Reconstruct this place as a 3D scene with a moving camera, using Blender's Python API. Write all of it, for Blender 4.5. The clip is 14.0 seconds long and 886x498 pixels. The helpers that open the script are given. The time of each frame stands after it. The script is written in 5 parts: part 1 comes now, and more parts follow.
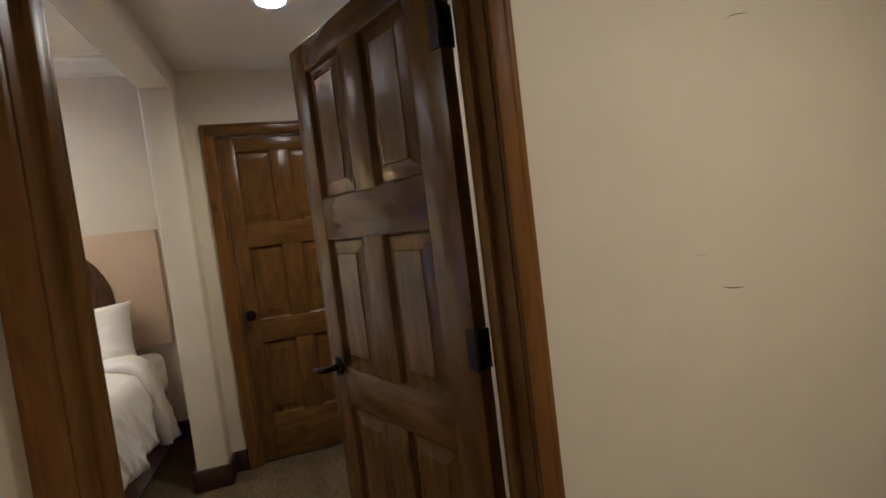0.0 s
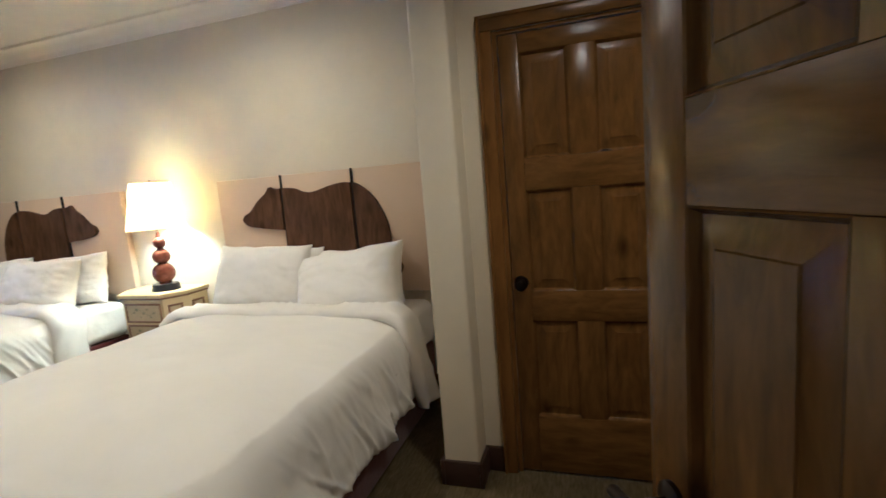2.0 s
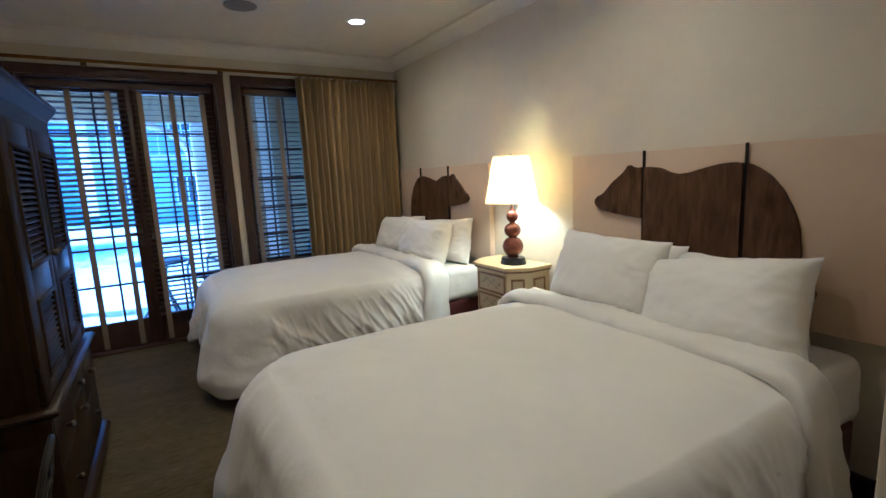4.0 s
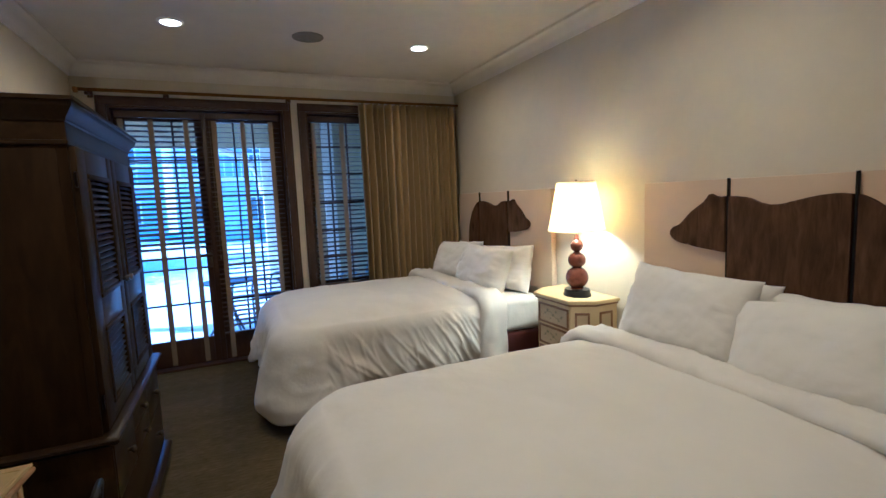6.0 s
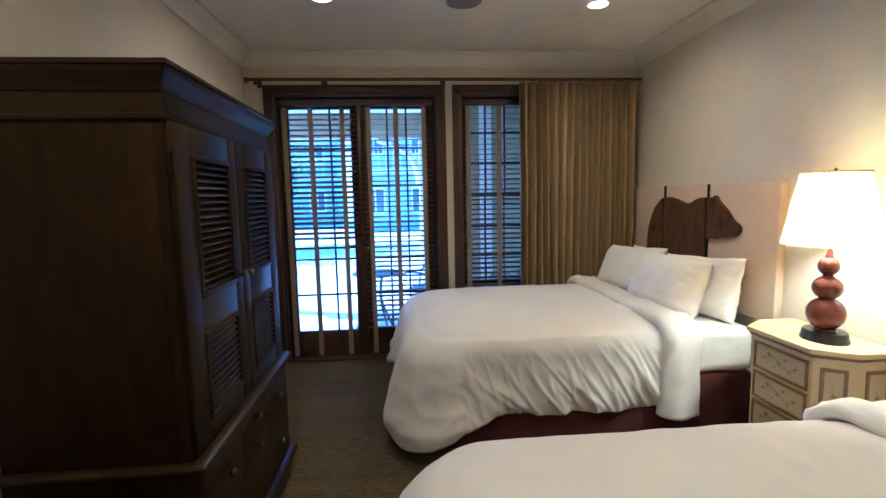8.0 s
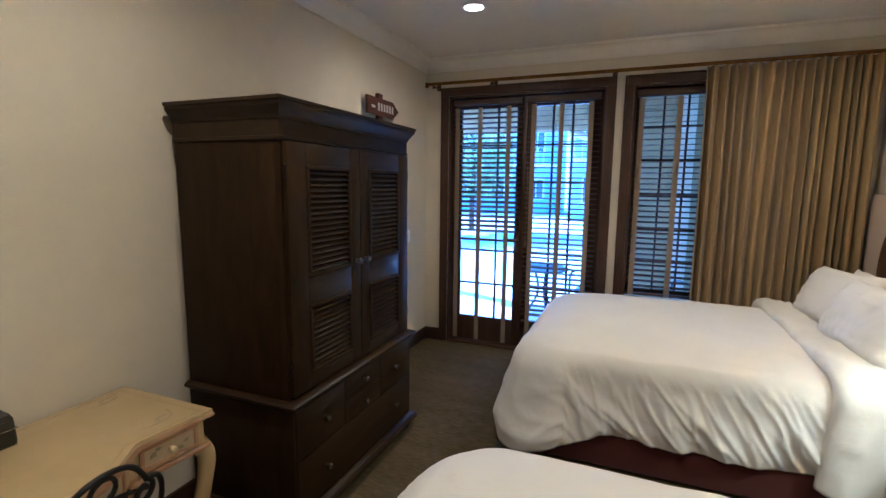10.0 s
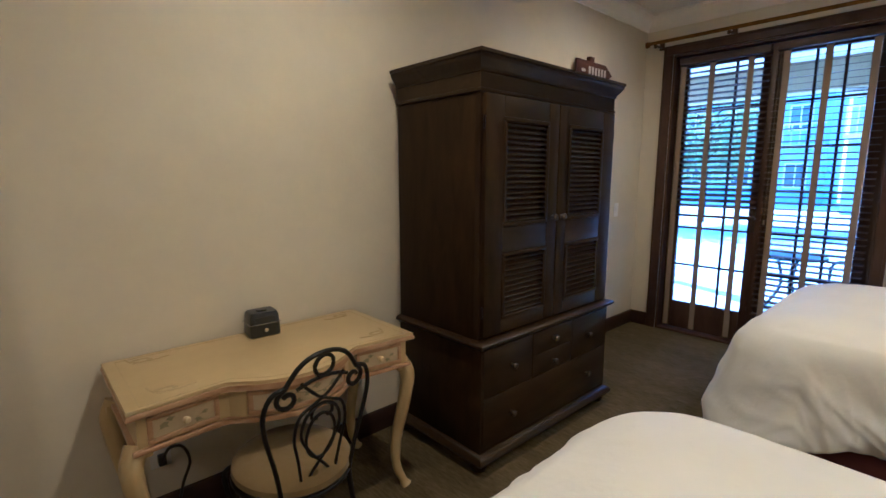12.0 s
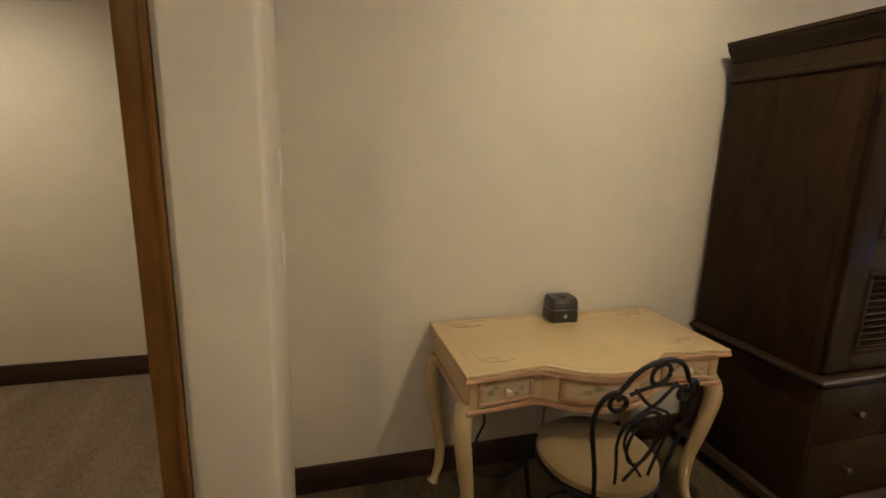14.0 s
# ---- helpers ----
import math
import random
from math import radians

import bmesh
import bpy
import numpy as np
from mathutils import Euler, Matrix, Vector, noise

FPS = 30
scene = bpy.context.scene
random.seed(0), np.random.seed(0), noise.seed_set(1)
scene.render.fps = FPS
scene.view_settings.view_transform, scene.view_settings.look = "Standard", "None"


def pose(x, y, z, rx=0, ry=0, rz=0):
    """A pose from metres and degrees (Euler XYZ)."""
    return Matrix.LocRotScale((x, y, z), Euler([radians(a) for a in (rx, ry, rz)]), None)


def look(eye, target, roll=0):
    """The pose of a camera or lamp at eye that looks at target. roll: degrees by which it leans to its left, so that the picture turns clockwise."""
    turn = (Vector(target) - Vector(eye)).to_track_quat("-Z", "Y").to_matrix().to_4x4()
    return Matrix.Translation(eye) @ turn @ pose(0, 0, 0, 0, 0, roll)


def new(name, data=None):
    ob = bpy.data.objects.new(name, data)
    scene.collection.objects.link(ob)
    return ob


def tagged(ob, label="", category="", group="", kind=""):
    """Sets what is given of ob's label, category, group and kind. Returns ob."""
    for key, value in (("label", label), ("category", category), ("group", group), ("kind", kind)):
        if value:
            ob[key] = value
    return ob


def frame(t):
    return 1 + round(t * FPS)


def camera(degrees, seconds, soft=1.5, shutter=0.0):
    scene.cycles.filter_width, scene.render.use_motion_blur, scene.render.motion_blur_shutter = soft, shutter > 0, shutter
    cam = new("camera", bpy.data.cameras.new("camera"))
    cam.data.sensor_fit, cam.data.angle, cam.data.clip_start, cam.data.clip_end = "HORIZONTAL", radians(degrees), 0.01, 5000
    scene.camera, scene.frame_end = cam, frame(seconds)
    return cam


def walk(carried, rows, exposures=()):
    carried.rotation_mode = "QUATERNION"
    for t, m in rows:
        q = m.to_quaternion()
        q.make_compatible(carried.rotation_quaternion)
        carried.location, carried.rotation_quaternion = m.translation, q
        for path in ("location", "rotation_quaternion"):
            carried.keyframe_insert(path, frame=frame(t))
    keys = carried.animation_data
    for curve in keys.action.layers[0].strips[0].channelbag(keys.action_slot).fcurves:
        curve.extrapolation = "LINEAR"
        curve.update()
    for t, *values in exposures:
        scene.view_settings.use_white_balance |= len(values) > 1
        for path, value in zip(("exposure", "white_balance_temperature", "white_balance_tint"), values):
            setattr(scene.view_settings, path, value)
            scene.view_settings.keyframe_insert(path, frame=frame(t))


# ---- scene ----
cam = camera(86.5, 14.0, shutter=0.15)
PATH = [
    (0, (0.963, 0.785, 1.375), (1.552, 2.693, 1.259), -7.0),
    (0.5, (0.982, 0.912, 1.374), (1.271, 2.884, 1.215), -5.9),
    (1, (0.978, 1.227, 1.401), (1.08, 3.216, 1.221), -4.3),
    (1.5, (0.959, 1.506, 1.413), (0.834, 3.486, 1.157), -4.0),
    (2, (0.945, 1.79, 1.414), (0.353, 3.681, 1.146), -4.7),
    (2.5, (0.841, 1.952, 1.437), (-0.238, 3.602, 1.1), -6.0),
    (2.8, (0.749, 2.032, 1.454), (-0.53, 3.536, 1.135), -5.0),
    (3, (0.682, 2.098, 1.46), (-0.722, 3.485, 1.138), -4.8),
    (3.5, (0.639, 2.178, 1.459), (-0.942, 3.354, 1.117), -4.0),
    (4, (0.647, 2.269, 1.488), (-1.055, 3.274, 1.18), -2.6),
    (6.3, (0.472, 2.315, 1.537), (-1.351, 3.111, 1.328), -2.4),
    (6.5, (0.363, 2.277, 1.537), (-1.46, 3.076, 1.346), -2.4),
    (7, (0.126, 2.249, 1.511), (-1.749, 2.913, 1.304), -1.5),
    (7.5, (-0.067, 2.301, 1.525), (-2.006, 2.73, 1.284), -0.5),
    (8, (-0.07, 2.511, 1.531), (-2.051, 2.674, 1.309), -1.2),
    (8.2, (-0.034, 2.587, 1.507), (-2.021, 2.651, 1.289), -1.7),
    (10.3, (-0.089, 3.146, 1.624), (-1.88, 2.292, 1.371), 0.6),
    (10.5, (-0.12, 3.142, 1.626), (-1.88, 2.219, 1.395), 0.3),
    (11, (-0.138, 3.182, 1.603), (-1.783, 2.064, 1.394), -0.5),
    (11.5, (-0.117, 3.228, 1.524), (-1.619, 1.926, 1.301), -0.1),
    (12, (-0.085, 3.225, 1.432), (-1.414, 1.763, 1.12), 0.0),
    (12.5, (-0.03, 3.232, 1.37), (-1.202, 1.66, 0.975), 0.3),
    (13, (0.037, 3.195, 1.381), (-0.973, 1.534, 0.912), 1.1),
    (13.5, (0.102, 3.104, 1.424), (-0.687, 1.324, 0.967), 2.1),
    (14, (0.208, 2.989, 1.471), (-0.323, 1.108, 1.049), 1.7),
]
EXPOSURES = [(0.0, 2.74, 3480, 17.0), (0.5, 2.9, 3480, 17.0), (1.0, 3.38, 3480, 16.0), (1.5, 3.15, 3480, 16.0), (2.0, 2.6, 3450, 14.0), (2.5, 2.36, 3430, 14.0), (3.5, 1.92, 3415, 14.0), (7.5, 2.0, 3515, 17.0),
             (8.2, 2.3, 3510, 17.0), (10.5, 2.41, 3475, 16.5), (12.0, 2.5, 3530, 16.0), (13.0, 2.84, 3590, 17.0), (13.5, 2.92, 3650, 16.5), (14.0, 2.72, 3700, 15.5)]

walk(cam, [(t, look(eye, target, roll)) for t, eye, target, roll in PATH], EXPOSURES)

# ---- world, sun and lamps ----
SUN_EL, SUN_AZ = 38.0, 200.0
world = bpy.data.worlds.new("sky")
scene.world = world
world.use_nodes = True
wn = world.node_tree.nodes
sky = wn.new("ShaderNodeTexSky")
sky.sky_type, sky.sun_disc = "NISHITA", False
sky.sun_elevation, sky.sun_rotation = radians(SUN_EL), radians(SUN_AZ)
world.node_tree.links.new(sky.outputs[0], wn["Background"].inputs[0])
wn["Background"].inputs[1].default_value = 0.15
sun = new("sun", bpy.data.lights.new("sun", "SUN"))
sun.data.energy, sun.data.angle, sun.data.color = 5.0, radians(0.5), (1.0, 0.98, 0.94)
sa, se = radians(SUN_AZ), radians(SUN_EL)
sun.matrix_world = look((0, 0, 0), (-math.sin(sa) * math.cos(se), -math.cos(sa) * math.cos(se), -math.sin(se)))
sun.location = (-12, 0, 12)

WARM = (1.0, 0.56, 0.155)


def spot(x, y, z, watts, size=168):
    ob = new("downlight_lamp", bpy.data.lights.new("downlight_lamp", "SPOT"))
    ob.data.energy, ob.data.color, ob.data.spot_size, ob.data.spot_blend = watts, WARM, radians(size), 1.0
    ob.data.shadow_soft_size = 0.05
    ob.location = (x, y, z)
    return ob


ROOM_Z, HALL_Z = 2.81, 2.44
DOWNLIGHTS = [(-3.28, 2.03, ROOM_Z), (-3.33, 3.87, ROOM_Z), (-1.05, 2.03, ROOM_Z), (-1.05, 3.87, ROOM_Z), (1.0, 3.02, HALL_Z), (1.9, 0.62, HALL_Z)]
for dx, dy, dz in DOWNLIGHTS:
    spot(dx, dy, dz - 0.02, 15 if dz == ROOM_Z else (10.5 if dy > 2 else 15.5))
LAMP = (-2.14, 4.535, 0.80)
bulb = new("bulb_light", bpy.data.lights.new("bulb_light", "POINT"))
bulb.data.energy, bulb.data.color, bulb.data.shadow_soft_size = 26, (1.0, 0.68, 0.24), 0.05
bulb.location = (LAMP[0], LAMP[1], LAMP[2] + 0.62)

# ---- materials ----


def nodes_of(name):
    m = bpy.data.materials.new(name)
    m.use_nodes = True
    nt = m.node_tree
    return m, nt, nt.nodes["Principled BSDF"]


def noise_node(nt, vec, scale, detail=4.0, rough=0.55):
    n = nt.nodes.new("ShaderNodeTexNoise")
    n.inputs["Scale"].default_value, n.inputs["Detail"].default_value = scale, detail
    n.inputs["Roughness"].default_value = rough
    nt.links.new(vec, n.inputs["Vector"])
    return n.outputs["Fac"]


def mapped(nt, stretch=(1, 1, 1), kind="Object"):
    tc = nt.nodes.new("ShaderNodeTexCoord")
    mp = nt.nodes.new("ShaderNodeMapping")
    mp.inputs["Scale"].default_value = stretch
    nt.links.new(tc.outputs[kind], mp.inputs["Vector"])
    return mp.outputs["Vector"]


def ramp(nt, fac, stops):
    r = nt.nodes.new("ShaderNodeValToRGB")
    els = r.color_ramp.elements
    while len(els) < len(stops):
        els.new(0.5)
    for el, (p, c) in zip(els, stops):
        el.position, el.color = p, (*c, 1)
    nt.links.new(fac, r.inputs["Fac"])
    return r.outputs["Color"]


def mixed(nt, fac, a, b, blend="MIX"):
    m = nt.nodes.new("ShaderNodeMix")
    m.data_type, m.blend_type = "RGBA", blend
    for sock, v in ((m.inputs[0], fac), (m.inputs[6], a), (m.inputs[7], b)):
        if isinstance(v, (int, float)):
            sock.default_value = v
        elif isinstance(v, tuple):
            sock.default_value = (*v, 1)
        else:
            nt.links.new(v, sock)
    return m.outputs[2]


def bump(nt, b, height, strength, dist=0.01, chain=None):
    n = nt.nodes.new("ShaderNodeBump")
    n.inputs["Strength"].default_value, n.inputs["Distance"].default_value = strength, dist
    nt.links.new(height, n.inputs["Height"])
    if chain is not None:
        nt.links.new(chain, n.inputs["Normal"])
    nt.links.new(n.outputs["Normal"], b.inputs["Normal"])
    return n.outputs["Normal"]


def paint(name, col, col2, rough=0.6, big=1.3, fine=90, bmp=0.15, dist=0.004, mid=9.0):
    """Plain painted or woven surface: broad mottling, small marks and fine relief."""
    m, nt, b = nodes_of(name)
    v = mapped(nt)
    base = ramp(nt, noise_node(nt, v, big, 5), [(0.3, col), (0.75, col2)])
    marks = ramp(nt, noise_node(nt, v, mid, 6, 0.7), [(0.35, (0.96, 0.96, 0.96)), (0.6, (1, 1, 1))])
    nt.links.new(mixed(nt, 1.0, base, marks, "MULTIPLY"), b.inputs["Base Color"])
    b.inputs["Roughness"].default_value = rough
    n = bump(nt, b, noise_node(nt, v, fine, 3), bmp, dist)
    bump(nt, b, noise_node(nt, v, mid * 1.4, 3), bmp * 0.7, dist * 2, n)
    return m


def wood(name, dark, light, axis=2, rough=0.38, scale=5.0, knots=True, coat=0.25, bmp=0.12):
    m, nt, b = nodes_of(name)
    st = [scale * 1.5] * 3
    st[axis] = scale * 0.30
    v = mapped(nt, tuple(st))
    warp = noise_node(nt, v, 0.6, 3)
    add = nt.nodes.new("ShaderNodeVectorMath")
    add.operation = "MULTIPLY_ADD"
    nt.links.new(warp, add.inputs[0])
    add.inputs[1].default_value = (2.2, 2.2, 2.2)
    nt.links.new(v, add.inputs[2])
    grain = noise_node(nt, add.outputs[0], 2.2, 9, 0.62)
    col = ramp(nt, grain, [(0.18, dark), (0.5, tuple((a + c) / 2 for a, c in zip(dark, light))), (0.82, light)])
    v2 = mapped(nt, (1, 1, 1))
    broad = ramp(nt, noise_node(nt, v2, 2.6, 4), [(0.3, (0.72, 0.7, 0.68)), (0.7, (1.0, 1.0, 1.0))])
    col = mixed(nt, 1.0, col, broad, "MULTIPLY")
    if knots:
        vor = nt.nodes.new("ShaderNodeTexVoronoi")
        vor.inputs["Scale"].default_value = 1.0
        kv = [5.0] * 3
        kv[axis] = 2.6
        nt.links.new(mapped(nt, tuple(kv)), vor.inputs["Vector"])
        k = ramp(nt, vor.outputs["Distance"], [(0.05, (0.2, 0.16, 0.13)), (0.17, (1, 1, 1))])
        col = mixed(nt, 0.8, col, k, "MULTIPLY")
    nt.links.new(col, b.inputs["Base Color"])
    b.inputs["Roughness"].default_value = rough
    b.inputs["Specular IOR Level"].default_value = 0.15 + coat
    n = bump(nt, b, grain, bmp, 0.004)
    bump(nt, b, noise_node(nt, v2, 18, 3), bmp * 0.6, 0.004, n)
    return m


def metal(name, col, rough=0.35, metallic=1.0):
    m, nt, b = nodes_of(name)
    v = mapped(nt)
    nt.links.new(ramp(nt, noise_node(nt, v, 30, 4), [(0.3, tuple(c * 0.6 for c in col)), (0.7, col)]), b.inputs["Base Color"])
    b.inputs["Metallic"].default_value, b.inputs["Roughness"].default_value = metallic, rough
    bump(nt, b, noise_node(nt, v, 120, 2), 0.15, 0.002)
    return m


def carpet(name, a, c, d, scale=26.0):
    m, nt, b = nodes_of(name)
    v = mapped(nt, (2.6, 0.4, 1.0))
    f1 = ramp(nt, noise_node(nt, v, scale, 8, 0.75), [(0.36, a), (0.5, c), (0.66, d)])
    big = ramp(nt, noise_node(nt, v, 2.3, 4), [(0.3, (0.78, 0.78, 0.78)), (0.7, (1.1, 1.1, 1.1))])
    nt.links.new(mixed(nt, 1.0, f1, big, "MULTIPLY"), b.inputs["Base Color"])
    b.inputs["Roughness"].default_value = 0.95
    b.inputs["Specular IOR Level"].default_value = 0.1
    n = bump(nt, b, noise_node(nt, mapped(nt), 420, 2), 0.7, 0.004)
    bump(nt, b, noise_node(nt, v, scale, 4), 0.4, 0.006, n)
    return m


def linen(name, col, weave=700.0, wrinkle=0.35, rough=0.85):
    m, nt, b = nodes_of(name)
    v = mapped(nt)
    nt.links.new(ramp(nt, noise_node(nt, v, 3.0, 5), [(0.3, tuple(c * 0.94 for c in col)), (0.7, col)]), b.inputs["Base Color"])
    b.inputs["Roughness"].default_value = rough
    b.inputs["Sheen Weight"].default_value = 0.15
    b.inputs["Specular IOR Level"].default_value = 0.2
    n = bump(nt, b, noise_node(nt, v, weave, 2), 0.12, 0.002)
    n = bump(nt, b, noise_node(nt, v, 9.0, 4, 0.6), wrinkle, 0.02, n)
    bump(nt, b, noise_node(nt, v, 34.0, 3, 0.6), wrinkle * 0.4, 0.006, n)
    return m


def glow(name, col, strength):
    m, nt, b = nodes_of(name)
    b.inputs["Base Color"].default_value = (0.9, 0.9, 0.9, 1)
    b.inputs["Emission Color"].default_value = (*col, 1)
    b.inputs["Emission Strength"].default_value = strength
    return m


M_WALL = paint("wall_paint", (0.61, 0.55, 0.40), (0.65, 0.588, 0.43), 0.62, 1.1, 60, 0.16, 0.004, 5.0)
M_CEIL = paint("ceiling_paint", (0.66, 0.62, 0.54), (0.72, 0.68, 0.6), 0.8, 0.8, 80, 0.15)
M_CROWN = paint("crown_paint", (0.7, 0.66, 0.57), (0.76, 0.72, 0.63), 0.5, 2, 80, 0.05)
M_CARPET = carpet("room_carpet", (0.058, 0.044, 0.016), (0.092, 0.070, 0.028), (0.138, 0.106, 0.046), 34)
M_CARPET2 = carpet("corridor_carpet", (0.12, 0.092, 0.05), (0.18, 0.14, 0.08), (0.25, 0.20, 0.12), 60)
M_BASE = wood("baseboard_wood", (0.018, 0.009, 0.005), (0.055, 0.028, 0.015), 0, 0.42, 4, False)
M_ALDER = wood("stained_alder", (0.052, 0.025, 0.0006), (0.165, 0.081, 0.002), 2, 0.25, 8.5, True, 0.08, 0.3)
M_ALDER_X = wood("stained_alder_rail", (0.052, 0.025, 0.0006), (0.165, 0.081, 0.002), 0, 0.25, 8.5, True, 0.08, 0.3)
M_CASING = wood("casing_wood", (0.088, 0.042, 0.0006), (0.215, 0.105, 0.002), 2, 0.36, 7.0, True, -0.09)
M_WINWOOD = wood("window_wood", (0.03, 0.015, 0.008), (0.095, 0.048, 0.024), 2, 0.42, 4, False)
M_WALNUT = wood("dark_walnut", (0.0105, 0.0058, 0.0014), (0.046, 0.0255, 0.0052), 2, 0.48, 5, False, -0.05)
M_WALNUT_X = wood("dark_walnut_rail", (0.0105, 0.0058, 0.0014), (0.046, 0.0255, 0.0052), 0, 0.36, 5, False, 0.06)
M_LOUVRE = wood("louvre_walnut", (0.0125, 0.007, 0.0016), (0.05, 0.028, 0.006), 0, 0.32, 5, False, 0.15)
M_BEAR = wood("reclaimed_plank", (0.027, 0.0135, 0.005), (0.155, 0.083, 0.032), 2, 0.62, 8, True, -0.05, 0.6)
M_PANEL = linen("headboard_fabric", (0.57, 0.445, 0.29), 500, 0.08)
M_STRAP = metal("black_strap", (0.03, 0.028, 0.026), 0.5)
M_LINEN = linen("white_duvet", (0.76, 0.732, 0.685), 700, 0.22)
M_SHEET = linen("white_sheet", (0.77, 0.745, 0.70), 700, 0.35)
M_PILLOW = linen("pillowcase", (0.80, 0.775, 0.73), 700, 0.2)
M_SKIRT = linen("burgundy_skirt", (0.075, 0.018, 0.012), 400, 0.2)
M_CREAM = paint("cream_lacquer", (0.53, 0.41, 0.16), (0.62, 0.49, 0.215), 0.36, 3, 60, 0.08, 0.003, 14)
M_DESK = paint("yellowed_cream_lacquer", (0.47, 0.355, 0.122), (0.555, 0.425, 0.162), 0.34, 3, 60, 0.08, 0.003, 14)
M_CREAM_D = paint("aged_cream_panel", (0.43, 0.335, 0.155), (0.54, 0.43, 0.215), 0.42, 6, 60, 0.1, 0.003, 22)
M_TRIMC = paint("antique_trim", (0.13, 0.064, 0.020), (0.26, 0.145, 0.05), 0.36, 9, 60, 0.1, 0.003, 30)
M_TRIMD = paint("worn_desk_trim", (0.30, 0.165, 0.055), (0.50, 0.33, 0.135), 0.34, 12, 60, 0.1, 0.003, 30)
M_FLORAL = paint("faded_floral", (0.40, 0.32, 0.145), (0.49, 0.385, 0.185), 0.5, 20, 60, 0.05)
M_SPRIG = paint("painted_sprig_green", (0.20, 0.19, 0.09), (0.33, 0.28, 0.13), 0.5, 20, 60, 0.05)
M_IRON = metal("wrought_iron", (0.022, 0.02, 0.018), 0.45, 0.7)
M_KNOB = metal("aged_knob", (0.20, 0.16, 0.11), 0.35)
M_BRONZE = metal("oil_bronze", (0.035, 0.028, 0.024), 0.35)
M_SEAT = linen("seat_fabric", (0.185, 0.13, 0.036), 350, 0.3)
M_COPPER = metal("copper_glaze", (0.19, 0.062, 0.026), 0.16, 0.25)
M_BLACK = paint("black_plastic", (0.012, 0.012, 0.013), (0.02, 0.02, 0.022), 0.3, 8, 120, 0.05)
M_SILVER = metal("silver_trim", (0.6, 0.6, 0.6), 0.25)
M_WHITE = paint("white_plastic", (0.72, 0.7, 0.64), (0.78, 0.76, 0.7), 0.4, 6, 80, 0.03)
M_SPEAK = paint("speaker_grille", (0.20, 0.19, 0.17), (0.26, 0.25, 0.22), 0.7, 30, 700, 0.5)
M_DISC = glow("downlight_disc", (1.0, 0.68, 0.34), 8.0)
M_CURT = linen("gold_curtain", (0.288, 0.2, 0.054), 450, 0.15)
M_SLAT = wood("blind_slat", (0.035, 0.02, 0.012), (0.10, 0.06, 0.035), 1, 0.45, 6, False)
M_TAPE = linen("blind_tape", (0.23, 0.18, 0.115), 500, 0.1)
M_SIGN = wood("sign_board", (0.035, 0.015, 0.009), (0.12, 0.05, 0.03), 0, 0.6, 6, False, 0)
M_LETTER = paint("sign_lettering", (0.40, 0.36, 0.3), (0.5, 0.45, 0.38), 0.7, 30, 80, 0.05)

M_GLASS, gt, gb = nodes_of("window_glass")
gb.inputs["Base Color"].default_value = (0.96, 0.98, 0.98, 1)
gb.inputs["Roughness"].default_value, gb.inputs["Transmission Weight"].default_value, gb.inputs["IOR"].default_value = 0.0, 1.0, 1.02

M_SHADE, ht, hb_ = nodes_of("lamp_shade_cloth")
hv = mapped(ht)
hcol = ramp(ht, noise_node(ht, hv, 40, 4), [(0.3, (0.66, 0.55, 0.30)), (0.7, (0.74, 0.62, 0.36))])
tr = ht.nodes.new("ShaderNodeBsdfTranslucent")
ht.links.new(hcol, tr.inputs["Color"])
ht.links.new(hcol, hb_.inputs["Base Color"])
hb_.inputs["Roughness"].default_value = 0.9
mx = ht.nodes.new("ShaderNodeMixShader")
mx.inputs[0].default_value = 0.76
ht.links.new(hb_.outputs[0], mx.inputs[1])
ht.links.new(tr.outputs[0], mx.inputs[2])
ht.links.new(mx.outputs[0], ht.nodes["Material Output"].inputs["Surface"])

M_PATIO = paint("patio_concrete", (0.50, 0.50, 0.49), (0.60, 0.60, 0.58), 0.9, 0.7, 40, 0.3)
# Pale paving; the blue cast of daylight is mixed into its colour.
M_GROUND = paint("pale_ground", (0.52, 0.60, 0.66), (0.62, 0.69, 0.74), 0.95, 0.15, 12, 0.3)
M_SIDING = paint("grey_siding", (0.25, 0.205, 0.105), (0.31, 0.26, 0.14), 0.7, 1, 60, 0.1)
M_OUTWHITE = paint("white_trim_paint", (0.7, 0.7, 0.68), (0.77, 0.77, 0.75), 0.6, 2, 60, 0.1)
M_POST = paint("cream_post_paint", (0.48, 0.43, 0.32), (0.55, 0.5, 0.38), 0.7, 2, 60, 0.1)
# Grey lodge walls, tinted towards blue to carry the same daylight cast.
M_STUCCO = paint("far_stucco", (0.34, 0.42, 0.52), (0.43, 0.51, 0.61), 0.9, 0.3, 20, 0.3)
M_ROOF = paint("far_roof", (0.09, 0.09, 0.10), (0.15, 0.15, 0.16), 0.9, 1, 20, 0.3)
# Dark panes paled and blued in colour, as if washed out by outdoor brightness.
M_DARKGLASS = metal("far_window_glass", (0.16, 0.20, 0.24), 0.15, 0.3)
M_LEAF = paint("leaf_green", (0.10, 0.14, 0.07), (0.19, 0.24, 0.13), 0.6, 3, 60, 0.1)
lnt, lb = M_LEAF.node_tree, M_LEAF.node_tree.nodes["Principled BSDF"]
lt = lnt.nodes.new("ShaderNodeBsdfTranslucent")
lt.inputs["Color"].default_value = (0.34, 0.42, 0.2, 1)
lmix = lnt.nodes.new("ShaderNodeMixShader")
lmix.inputs[0].default_value = 0.55
lnt.links.new(lb.outputs[0], lmix.inputs[1])
